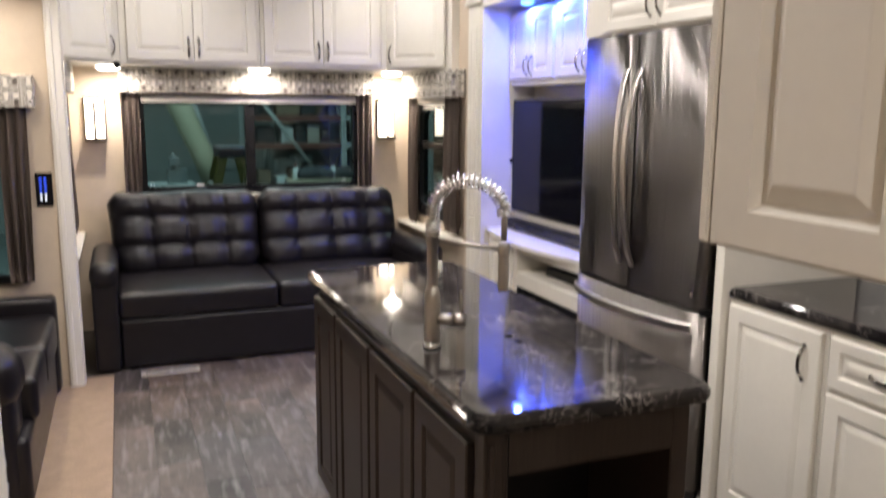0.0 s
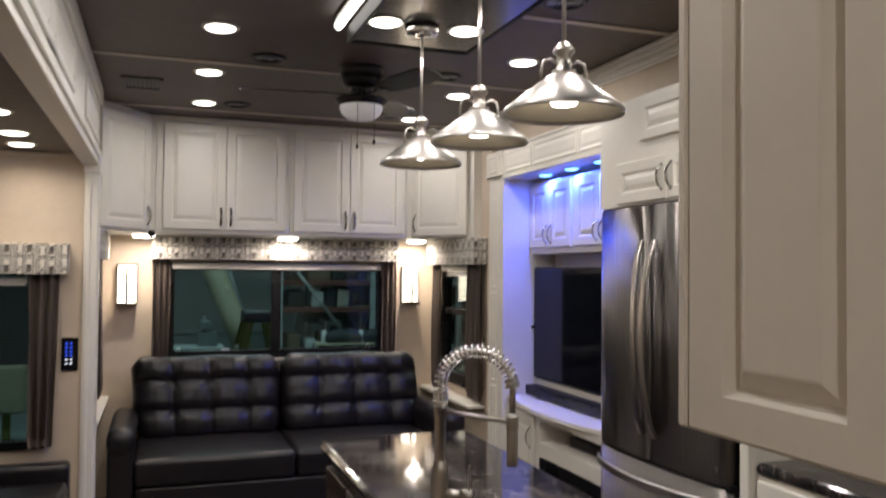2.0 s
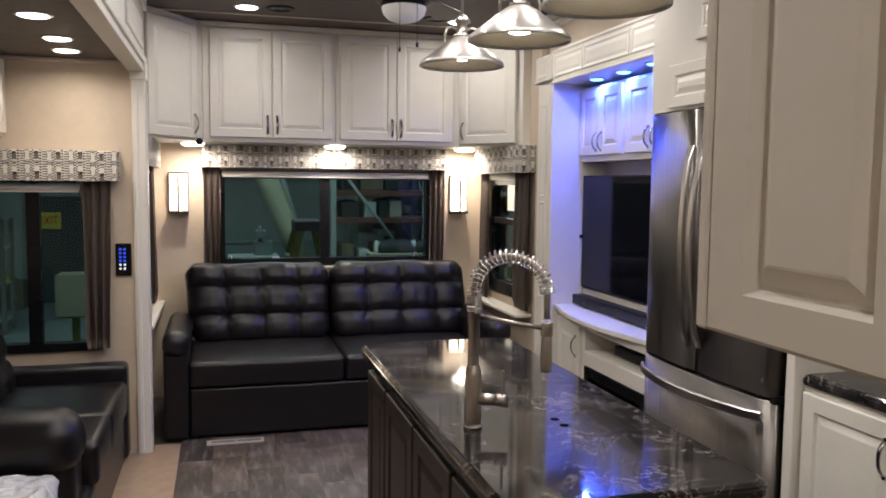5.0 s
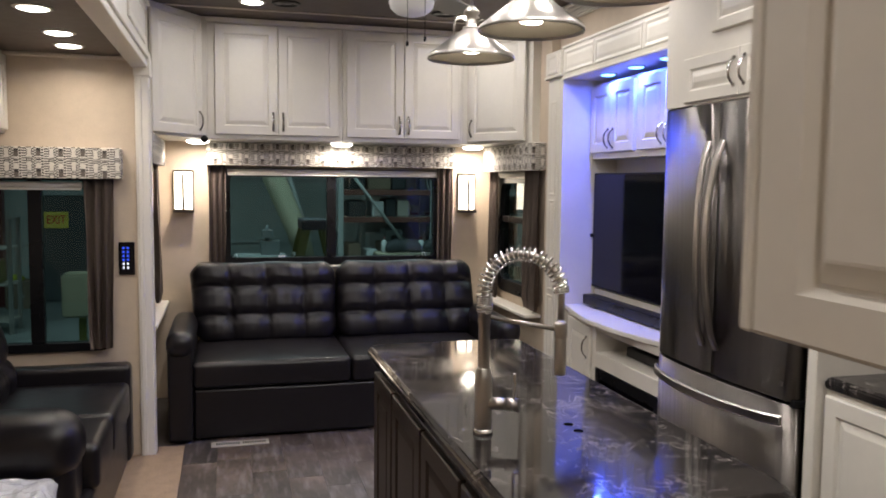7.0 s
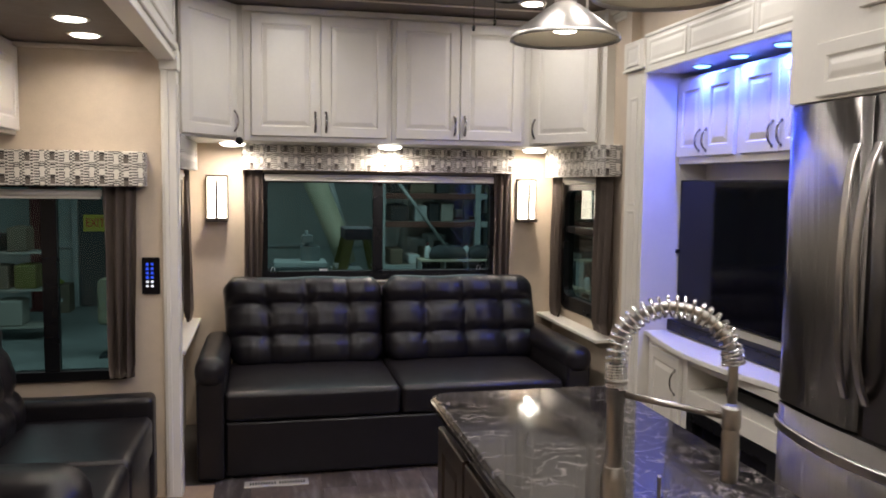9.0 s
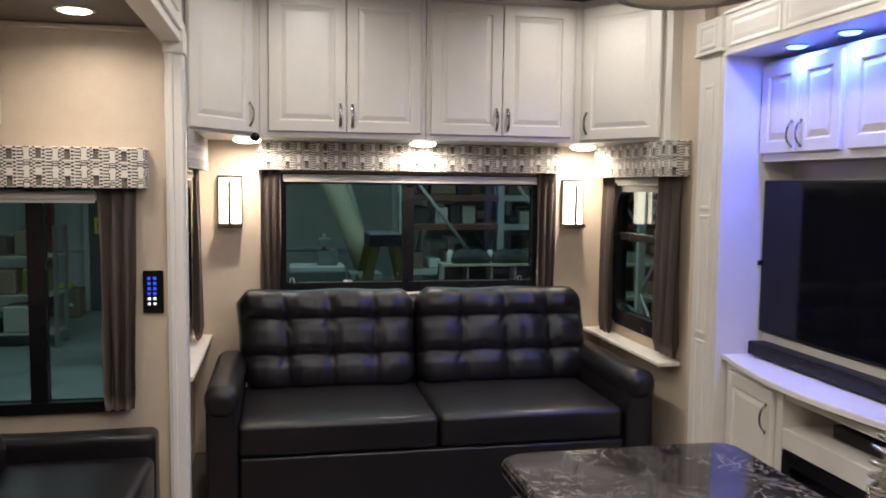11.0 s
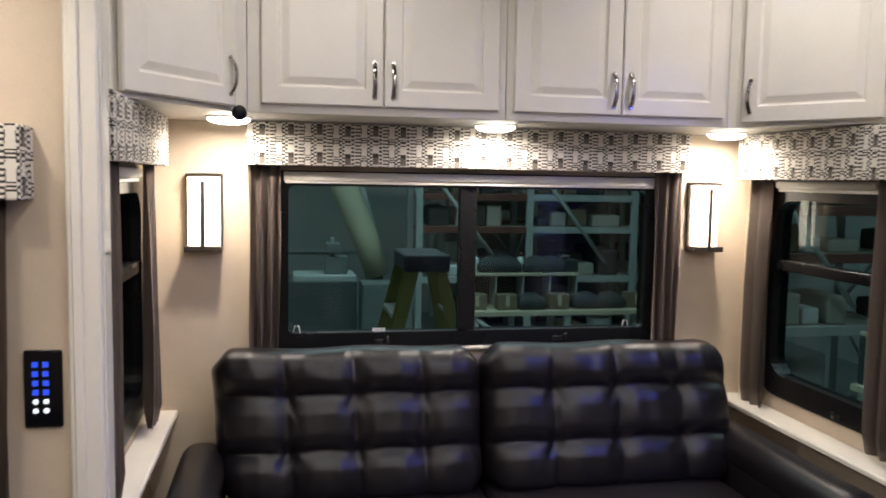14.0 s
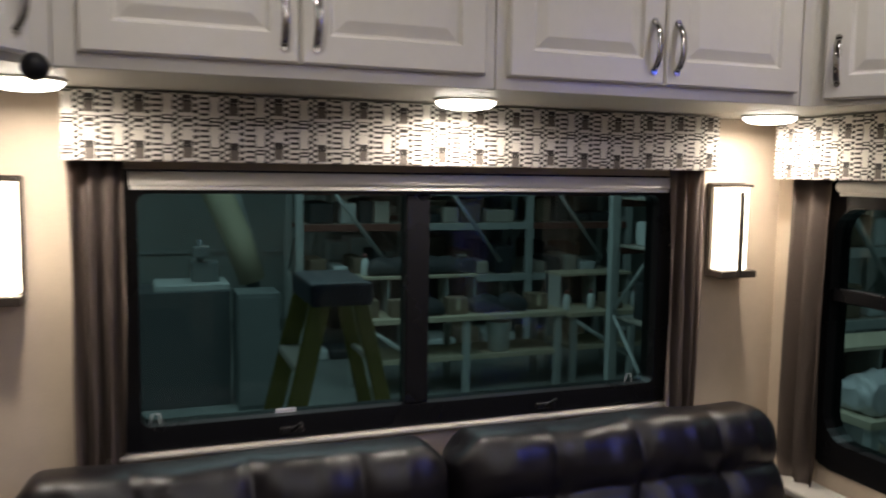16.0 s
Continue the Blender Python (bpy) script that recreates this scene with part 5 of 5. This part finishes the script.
# ---- overhead cabinet at the passage ----
nc = thing("end_cabinet", (1.6, 2.15, 1.39), "cream overhead cabinet with a raised-panel end", "cabinet")
part("body", box(1.079, 1.985, 1.392, 2.30, 2.300, CEIL - 0.003, 0.002), CREAM, nc)
part("face_frame", box(1.060, 2.294, 1.392, 2.30, 2.309, CEIL - 0.003, 0.003), CREAM, nc)
part("end_panel", moved(raised(0.256, 1.142, 0.054, 0.019, 0.040, 0.017, 0.013), pose(1.079, 2.292, 1.392, 0, 0, -90)), CREAM, nc, "raised end panel")
for x0 in (1.10, 1.50, 1.90):
    front(nc, pose(x0 + 0.39, 2.309, 1.41, 0, 0, 180), 0.385, 1.08, CREAM, (0.35, 0.1))
solid("wall_hall_right", box(1.075, 1.90, 0, RO, 1.984, CEIL), WALL, "beige wall between the passage and the kitchen", "wall")
solid("wall_hall_inner", box(1.075, 0.0, 0, 1.135, 1.90, CEIL), WALL, "beige passage wall", "wall")

# ---- floor register ----
fv = thing("floor_vent", (0.695, 6.405, 0), "cream metal floor register with dark slots", "vent")
part("plate", box(0.535, 6.362, 0.0015, 0.857, 6.448, 0.008, 0.002), GREYGAP, fv)
for k in range(20):
    x = 0.562 + k * 0.0135 + (0.012 if k > 9 else 0)
    part("slot", box(x, 6.388, 0.0078, x + 0.008, 6.424, 0.0088), BLACK, fv, "dark slot")

# ---- workshop seen through the windows ----
GZ = -1.05
CONC = material("concrete_floor", (0.26, 0.28, 0.27), 0.5, grain=0.2, scale=12, blotch=0.25)
SHOPWALL = material("shop_wall", (0.42, 0.46, 0.44), 0.7, grain=0.06, scale=9, blotch=0.15)
RACKWHITE = material("rack_paint", (0.44, 0.47, 0.46), 0.5, grain=0.08)
RACKRED = material("rack_red_beam", (0.17, 0.065, 0.05), 0.5, grain=0.12)
CARTON = material("carton", (0.19, 0.145, 0.10), 0.8, grain=0.2, blotch=0.2)
DARKGOODS = material("dark_goods", (0.03, 0.034, 0.038), 0.7, grain=0.3)
YELLOW = material("ladder_yellow", (0.15, 0.145, 0.03), 0.5, grain=0.1)
TRAY = material("tray_plastic", (0.012, 0.016, 0.035), 0.45, grain=0.1)
VEST = material("vest_cloth", (0.40, 0.44, 0.04), 0.8, grain=0.2)
BINPAINT = material("bin_paint", (0.27, 0.25, 0.17), 0.6, grain=0.12)
BENCHWOOD = material("bench_top", (0.52, 0.46, 0.34), 0.6, grain=0.15)
BUCKET = material("bucket_white", (0.62, 0.66, 0.66), 0.4)
REDBOX = material("red_cabinet", (0.14, 0.03, 0.03), 0.45, grain=0.1)
GREYDOOR = material("grey_door", (0.07, 0.08, 0.085), 0.5, grain=0.08)
GREYDOOR2 = material("pale_steel", (0.15, 0.17, 0.17), 0.5, grain=0.08)
DUCT = material("duct_cloth", (0.50, 0.47, 0.33), 0.7, grain=0.15)
solid("ground", box(-14, -4, GZ - 0.1, 16, 21, GZ), CONC, "grey concrete workshop floor", "ground")
solid("shop_wall_far", box(-14, 20.0, GZ, 16, 20.2, 5.4), SHOPWALL, "pale green-grey workshop wall", "wall")
solid("shop_wall_left", box(-9.2, -4, GZ, -9.0, 20.0, 5.4), SHOPWALL, "pale green-grey workshop wall", "wall")
solid("shop_wall_right", box(9.0, -4, GZ, 9.2, 20.0, 5.4), SHOPWALL, "pale green-grey workshop wall", "wall")
solid("shop_ceiling", box(-9, -4, 5.4, 9, 20, 5.5), SHOPWALL, "pale workshop ceiling", "ceiling")
for z in (0.15, 1.55):
    solid("shop_wall_rail", box(-9, 19.94, z, 9, 19.995, z + 0.06), RACKWHITE, "pale rail along the workshop wall", "trim")
rng = random.Random(7)


def rack(x0, y0, n):
    th = thing("pallet_rack", (x0, y0, GZ), "tall white pallet rack with red beams, full of stock", "rack", "pallet racks")
    w, d, h = 1.73, 0.9, 4.2
    for k in range(n + 1):
        x = x0 + k * w
        for y in (y0, y0 + d):
            part("post", box(x - 0.05, y - 0.04, GZ, x + 0.05, y + 0.04, GZ + h, 0.004), RACKWHITE, th)
        for z in range(4):
            a, b = (y0, y0 + d) if z % 2 == 0 else (y0 + d, y0)
            part("brace", rod((x, a, GZ + 0.3 + z * 0.9), (x, b, GZ + 1.2 + z * 0.9), 0.02, 8), RACKWHITE, th)
    for k in range(n):
        x = x0 + k * w
        part("diagonal", rod((x + 0.05, y0 - 0.04, GZ + 2.9), (x + w * 0.72, y0 - 0.04, GZ + 1.35), 0.03, 8), RACKWHITE, th)
        for z in (1.15, 1.92, 2.42, 3.1):
            for y in (y0, y0 + d):
                part("beam", box(x + 0.05, y - 0.03, GZ + z - 0.1, x + w - 0.05, y + 0.03, GZ + z, 0.004), RACKRED if z in (1.92, 2.42) and k != 1 else RACKWHITE, th)
            part("deck", box(x + 0.05, y0 + 0.03, GZ + z - 0.02, x + w - 0.05, y0 + d - 0.03, GZ + z), GREYGAP, th)
    for k in range(n):
        for z in (0.0, 1.15, 1.92, 2.42, 3.1):
            x = x0 + k * w + 0.15
            while x < x0 + (k + 1) * w - 0.5:
                ww, hh = rng.uniform(0.16, 0.5), rng.uniform(0.1, 0.42)
                mat = rng.choice([CARTON, CARTON, DARKGOODS, GREYGAP, DARKGOODS, BUCKET])
                st = thing("stock_box", (x + ww / 2, y0 + 0.4, GZ + z), "carton or dark bundle stacked on a rack shelf", "box", "rack stock")
                part("carton", slab(x, y0 + 0.08, GZ + z, x + ww, y0 + 0.75, GZ + z + hh, 0.03, 0.04 if mat is DARKGOODS else 0), mat, st)
                x += ww + rng.uniform(0.02, 0.12)


rack(2.63, 16.4, 3)
rack(3.4, 18.6, 3)


def bench(x0, x1, y0, h, label):
    th = thing("work_bench", ((x0 + x1) / 2, y0, GZ), label, "workbench", "work benches")
    part("top", box(x0, y0, GZ + h - 0.06, x1, y0 + 0.8, GZ + h, 0.005), BENCHWOOD, th)
    part("shelf", box(x0 + 0.05, y0 + 0.06, GZ + 0.40, x1 - 0.05, y0 + 0.74, GZ + 0.46, 0.005), BENCHWOOD, th)
    for x in (x0 + 0.05, (x0 + x1) / 2 - 0.04, x1 - 0.13):
        for y in (y0 + 0.03, y0 + 0.69):
            part("leg", box(x, y, GZ, x + 0.08, y + 0.08, GZ + h - 0.061, 0.004), RACKWHITE, th)
    part("brace", rod((x0 + 0.1, y0 + 0.05, GZ + h - 0.1), (x0 + 0.9, y0 + 0.05, GZ + 0.3), 0.03, 8), RACKWHITE, th)
    x1 = x0 + (x1 - x0) * 0.62
    hut = part("pigeonholes", box(x0 + 0.05, y0 + 0.72, GZ + h, x1 - 0.05, y0 + 0.78, GZ + h + 0.42), DARKGOODS, th)
    n = int((x1 - x0) / 0.4)
    for k in range(n + 1):
        x = x0 + 0.06 + (x1 - x0 - 0.14) * k / n
        part("divider", box(x, y0 + 0.40, GZ + h, x + 0.02, y0 + 0.72, GZ + h + 0.42), RACKWHITE, hut)
    part("hutch_top", box(x0 + 0.05, y0 + 0.36, GZ + h + 0.42, x1 - 0.05, y0 + 0.78, GZ + h + 0.45), BENCHWOOD, hut)
    return th


bench(2.95, 5.6, 14.3, 0.95, "white wooden workbench with pigeonholes at the back")
bench(5.7, 7.6, 14.4, 0.9, "white wooden workbench with pigeonholes at the back")
bench(5.4, 7.8, 9.6, 0.95, "white wooden workbench with pigeonholes at the back")


def bench_clutter(x, y, z, kind):
    if kind == 0:
        th = thing("tool_case", (x, y, z), "dark tool case on the workbench", "tool case", "workbench clutter")
        part("case", slab(x - 0.16, y - 0.1, z, x + 0.16, y + 0.1, z + 0.17, 0.02), DARKGOODS, th)
        part("handle", tube([(x - 0.06, y, z + 0.165), (x - 0.05, y, z + 0.215), (x + 0.05, y, z + 0.215), (x + 0.06, y, z + 0.165)], 0.01, 6), GREYGAP, th)
    elif kind == 1:
        th = thing("spray_bottle", (x, y, z), "pale plastic bottle on the workbench", "bottle", "workbench clutter")
        part("bottle", lathe([(0, 0), (0.045, 0), (0.05, 0.02), (0.05, 0.16), (0.02, 0.21), (0, 0.21)], (x, y, z)), BUCKET, th)
        part("cap", lathe([(0, 0.209), (0.022, 0.209), (0.02, 0.26), (0, 0.26)], (x, y, z)), REDBOX, th)
    elif kind == 2:
        th = thing("small_carton", (x, y, z), "brown carton on the workbench", "box", "workbench clutter")
        part("carton", slab(x - 0.13, y - 0.1, z, x + 0.13, y + 0.1, z + 0.2, 0.008), CARTON, th)
        part("tape", box(x - 0.025, y - 0.1015, z + 0.05, x + 0.025, y - 0.0985, z + 0.192), BENCHWOOD, th)
    else:
        th = thing("cloth_bundle", (x, y, z), "crumpled dark cloth bundle on the workbench", "cloth", "workbench clutter")
        part("bundle", slab(x - 0.2, y - 0.14, z, x + 0.2, y + 0.14, z + 0.13, 0.05, 0.09), DARKGOODS, th)


for k in range(12):
    first = k < 7
    bench_clutter((3.1 + 0.37 * k if first else 5.8 + 0.33 * (k - 7)) + rng.uniform(-0.04, 0.04), (14.56 if first else 14.66) + rng.uniform(-0.05, 0.05),
                  GZ + (0.95 if first else 0.9), rng.choice([0, 3, 2, 1, 1, 2, 0]))
for k in range(7):
    bench_clutter(3.15 + 0.21 * k, 14.88, GZ + 0.95 + 0.45, rng.choice([2, 3, 1, 0]))
BKX, BKY, BKZ = 4.77, 14.52, GZ + 0.46
bk = thing("bucket", (BKX, BKY, BKZ), "white plastic bucket on the workbench shelf", "bucket")
part("pail", lathe([(0, 0), (0.13, 0), (0.16, 0.36), (0.168, 0.37), (0.15, 0.37), (0.122, 0.02), (0, 0.02)], (BKX, BKY, BKZ)), BUCKET, bk)
part("handle", tube([(BKX + 0.16 * math.cos(a), BKY - 0.06 * math.sin(a), BKZ + 0.36 - 0.14 * math.sin(a)) for a in (math.pi * k / 10 for k in range(11))], 0.006, 6), DARKSTEEL, bk)

# step ladder
LXc, LYc = 1.33, 8.47
ld = thing("step_ladder", (LXc, LYc, GZ), "tall yellow fibreglass step ladder with a dark top tray", "ladder")
H = 2.18
for s in (-1, 1):
    part("front_rail", ribbon([(LXc - 0.60, LYc + s * 0.30, GZ), (LXc - 0.075, LYc + s * 0.17, GZ + H)], (1, 0, 0), 0.075, 0.026), YELLOW, ld)
    part("rear_rail", ribbon([(LXc + 0.56, LYc + s * 0.27, GZ), (LXc + 0.075, LYc + s * 0.15, GZ + H)], (1, 0, 0), 0.06, 0.024), YELLOW, ld)
for k in range(7):
    f = (k + 0.8) / 7.6
    hw, x = 0.30 - 0.13 * f, LXc - 0.60 + 0.525 * f
    part("step", box(x - 0.04, LYc - hw, GZ + H * f - 0.015, x + 0.04, LYc + hw, GZ + H * f + 0.015, 0.004), GREYGAP, ld)
    x = LXc + 0.56 - 0.485 * f
    part("rear_bar", rod((x, LYc - hw + 0.02, GZ + H * f), (x, LYc + hw - 0.02, GZ + H * f), 0.012, 8), GREYGAP, ld)
part("spreader", rod((LXc - 0.24, LYc - 0.21, GZ + 1.4), (LXc + 0.23, LYc - 0.19, GZ + 1.4), 0.008, 8), DARKSTEEL, ld)
part("tray", slab(LXc - 0.115, LYc - 0.20, GZ + H - 0.01, LXc + 0.115, LYc + 0.20, GZ + H + 0.075, 0.015), TRAY, ld, "dark blue plastic top tray")

# extraction pipe, machine and cabinet
du = thing("extraction_pipe", (1.35, 15.8, GZ), "pale dust extraction pipe slanting down to a machine", "pipe")
part("pipe", tube([(0.85, 16.4, 3.6), (1.3, 16.3, 1.9), (1.8, 16.2, 0.7), (1.98, 16.2, 0.15)], 0.22, 16, 0.17), DUCT, du)
part("second_pipe", tube([(1.75, 16.6, 3.6), (1.7, 16.4, 1.6), (2.1, 16.3, 0.3)], 0.05, 10), RACKWHITE, du)
part("stand", box(1.9, 16.12, GZ, 2.06, 16.28, 0.16, 0.01), GREYDOOR, du)
ma = thing("bench_machine", (1.0, 15.2, GZ), "small grey machine on a dark cabinet", "machine")
part("cabinet", box(0.2, 14.7, GZ, 1.55, 15.5, GZ + 1.30, 0.01), GREYDOOR, ma)
part("table", box(0.75, 14.75, GZ + 1.30, 1.55, 15.4, GZ + 1.37, 0.01), RACKWHITE, ma)
part("head", join(box(1.15, 14.95, GZ + 1.37, 1.45, 15.25, GZ + 1.6, 0.02), rod((1.25, 15.0, GZ + 1.6), (1.25, 15.0, GZ + 1.85), 0.03), box(1.17, 14.9, GZ + 1.65, 1.35, 15.1, GZ + 1.78, 0.02)), GREYDOOR2, ma)
pc = thing("shop_cabinet", (1.75, 14.6, GZ), "pale grey metal cabinet in the workshop", "cabinet")
part("body", box(1.6, 14.4, GZ, 2.06, 14.9, GZ + 1.30, 0.01), GREYDOOR2, pc)
part("door", box(1.62, 14.385, GZ + 0.05, 2.04, 14.399, GZ + 1.26, 0.003), GREYDOOR2, pc)

# door with the exit sign, shelves and bins on the sofa side
ed = thing("shop_door", (-2.5, 19.9, GZ), "dark grey door in the workshop wall", "door")
part("leaf", box(-3.1, 19.92, GZ, -1.9, 19.99, GZ + 2.2, 0.01), GREYDOOR, ed)
part("frame", moved(frame_rect(-3.22, GZ - 0.1, -1.78, GZ + 2.32, 0.1, 19.88, 19.995), Matrix()), RACKWHITE, ed)
EXY = material("exit_yellow", (0.85, 0.72, 0.10), 0.5)
EXR = material("exit_red", (0.7, 0.02, 0.02), 0.5)
ex = thing("exit_sign", (-2.78, 19.9, 0.66), "yellow exit sign with red capital letters", "sign")
part("board", box(-3.01, 19.885, 0.49, -2.55, 19.915, 0.83, 0.005), EXY, ex)
curve = bpy.data.curves.new("letters", "FONT")
curve.body, curve.size, curve.extrude, curve.align_x, curve.align_y = "EXIT", 0.25, 0.005, "CENTER", "CENTER"
txt = new("letters", curve)
me = bpy.data.meshes.new_from_object(txt.evaluated_get(bpy.context.evaluated_depsgraph_get()))
bpy.data.objects.remove(txt)
bm = bmesh.new()
bm.from_mesh(me)
part("letters", moved(bm, Matrix.Translation((-2.78, 19.875, 0.66)) @ pose(0, 0, 0, 90) @ Matrix.Diagonal((0.72, 1, 1, 1))), EXR, ex, "red capital letters")
rs = thing("steel_column", (-3.77, 19.45, GZ), "tall dark red steel column by the workshop wall", "column")
part("shaft", join(box(-3.88, 19.36, GZ + 0.02, -3.86, 19.58, 5.39, 0.003), box(-3.68, 19.36, GZ + 0.02, -3.66, 19.58, 5.39, 0.003), box(-3.86, 19.46, GZ + 0.02, -3.68, 19.48, 5.39)), REDBOX, rs)
part("base_plate", box(-3.95, 19.3, GZ, -3.59, 19.64, GZ + 0.02, 0.003), REDBOX, rs)
cb = thing("floor_carton", (-3.35, 19.3, GZ), "tall brown carton on the workshop floor", "box")
part("carton", slab(-3.58, 19.05, GZ, -3.12, 19.5, GZ + 0.55, 0.012), CARTON, cb)
part("label", box(-3.32, 19.044, GZ + 0.22, -3.24, 19.0495, GZ + 0.28), BUCKET, cb, "white paper label")
cv = thing("safety_vest", (-3.4, 19.3, GZ + 0.55), "bright yellow-green safety vest heaped on a carton", "vest")
part("cloth", slab(-3.55, 19.1, GZ + 0.545, -3.28, 19.4, GZ + 0.60, 0.025, 0.07), VEST, cv)
for y0, x0, w in ((16.2, -5.2, 2.4),):
    th = thing("goods_shelf", (x0, y0, GZ), "open shelf crowded with dark workshop goods", "shelf")
    for x in (x0, x0 + w):
        for y in (y0, y0 + 0.6):
            part("post", box(x - 0.03, y - 0.03, GZ, x + 0.03, y + 0.03, GZ + 1.9), DARKSTEEL, th)
    for z in (0.2, 0.8, 1.4):
        part("deck", box(x0, y0, GZ + z, x0 + w, y0 + 0.6, GZ + z + 0.03), GREYGAP, th)
        x = x0 + 0.1
        while x < x0 + w - 0.4:
            ww, hh = rng.uniform(0.15, 0.4), rng.uniform(0.12, 0.45)
            st = thing("shelf_goods", (x, y0, GZ + z), "dark bundle or bin on the workshop shelf", "box", "shelf goods")
            part("bundle", slab(x, y0 + 0.05, GZ + z + 0.031, x + ww, y0 + 0.5, GZ + z + hh, 0.03, 0.03), rng.choice([DARKGOODS, CARTON, REDBOX, YELLOW, GREYGAP]), st)
            x += ww + rng.uniform(0.02, 0.12)
bn = thing("waste_bin", (-1.5, 14.8, GZ), "pale yellow bin on a stand by the window", "bin")
part("bin", prism([(-1.75, 14.6), (-1.25, 14.6), (-1.25, 15.1), (-1.75, 15.1)], GZ + 0.5, GZ + 1.15, 0.03), BINPAINT, bn)
part("post", box(-1.55, 14.8, GZ + 0.04, -1.45, 14.9, GZ + 0.5), YELLOW, bn)
part("foot", box(-1.75, 14.65, GZ, -1.25, 15.05, GZ + 0.04, 0.01), DARKGOODS, bn)

BAGX = 5.75
# stock rack and a wrapped parcel beyond the small window
rack(5.3, 11.9, 2)
pb = thing("plastic_parcel", (BAGX, 9.85, GZ + 0.95), "crumpled parcel in clear plastic on the workbench", "parcel")
bm = slab(BAGX - 0.26, 9.66, GZ + 0.95, BAGX + 0.26, 10.0, GZ + 1.16, 0.05, 0.08)
bmesh.ops.subdivide_edges(bm, edges=[e for e in bm.edges if e.calc_length() > 0.05], cuts=1, use_grid_fill=True)
for v in bm.verts:
    if v.co.z > GZ + 0.97:
        v.co += Vector((noise.noise(v.co * 13), noise.noise(v.co * 11 + Vector((5, 0, 0))), noise.noise(v.co * 15 + Vector((0, 7, 0))))) * 0.04
part("film_wrap", bm, WRAP, pb)

# ---- carpet and floor planks ----
solid("carpet", slab(SL + 0.001, 2.565, -0.006, 0.39, 6.44, 0.006, 0.003), CARPET, "beige cut-pile carpet strip along the recess", "carpet")
fl = tagged(new("plank_floor"), "grey-brown weathered wood-look vinyl floor", "floor", kind="structure")
PW, PL = 0.178, 0.52
base = box(0.0005, 0.0005, -0.0055, PW - 0.0005, PL - 0.0005, 0.0, 0.0004)
bmesh.ops.translate(base, verts=base.verts, vec=(-PW / 2, -PL / 2, 0))
pm = bpy.data.meshes.new("plank")
base.to_mesh(pm)
base.free()
pm.materials.append(VINYL)
x = 0.392 + PW / 2
while x < 3.12:
    y = 2.0 - rng.uniform(0, PL) - 0.9
    while y < 7.6:
        if 1.2 < y < 7.25 and not (x > 2.5 and y > 5.6) and x < 2.65:
            o = new("plank", pm)
            o.parent = fl
            o.location = (x, y + PL / 2, 0)
        y += PL
    x += PW
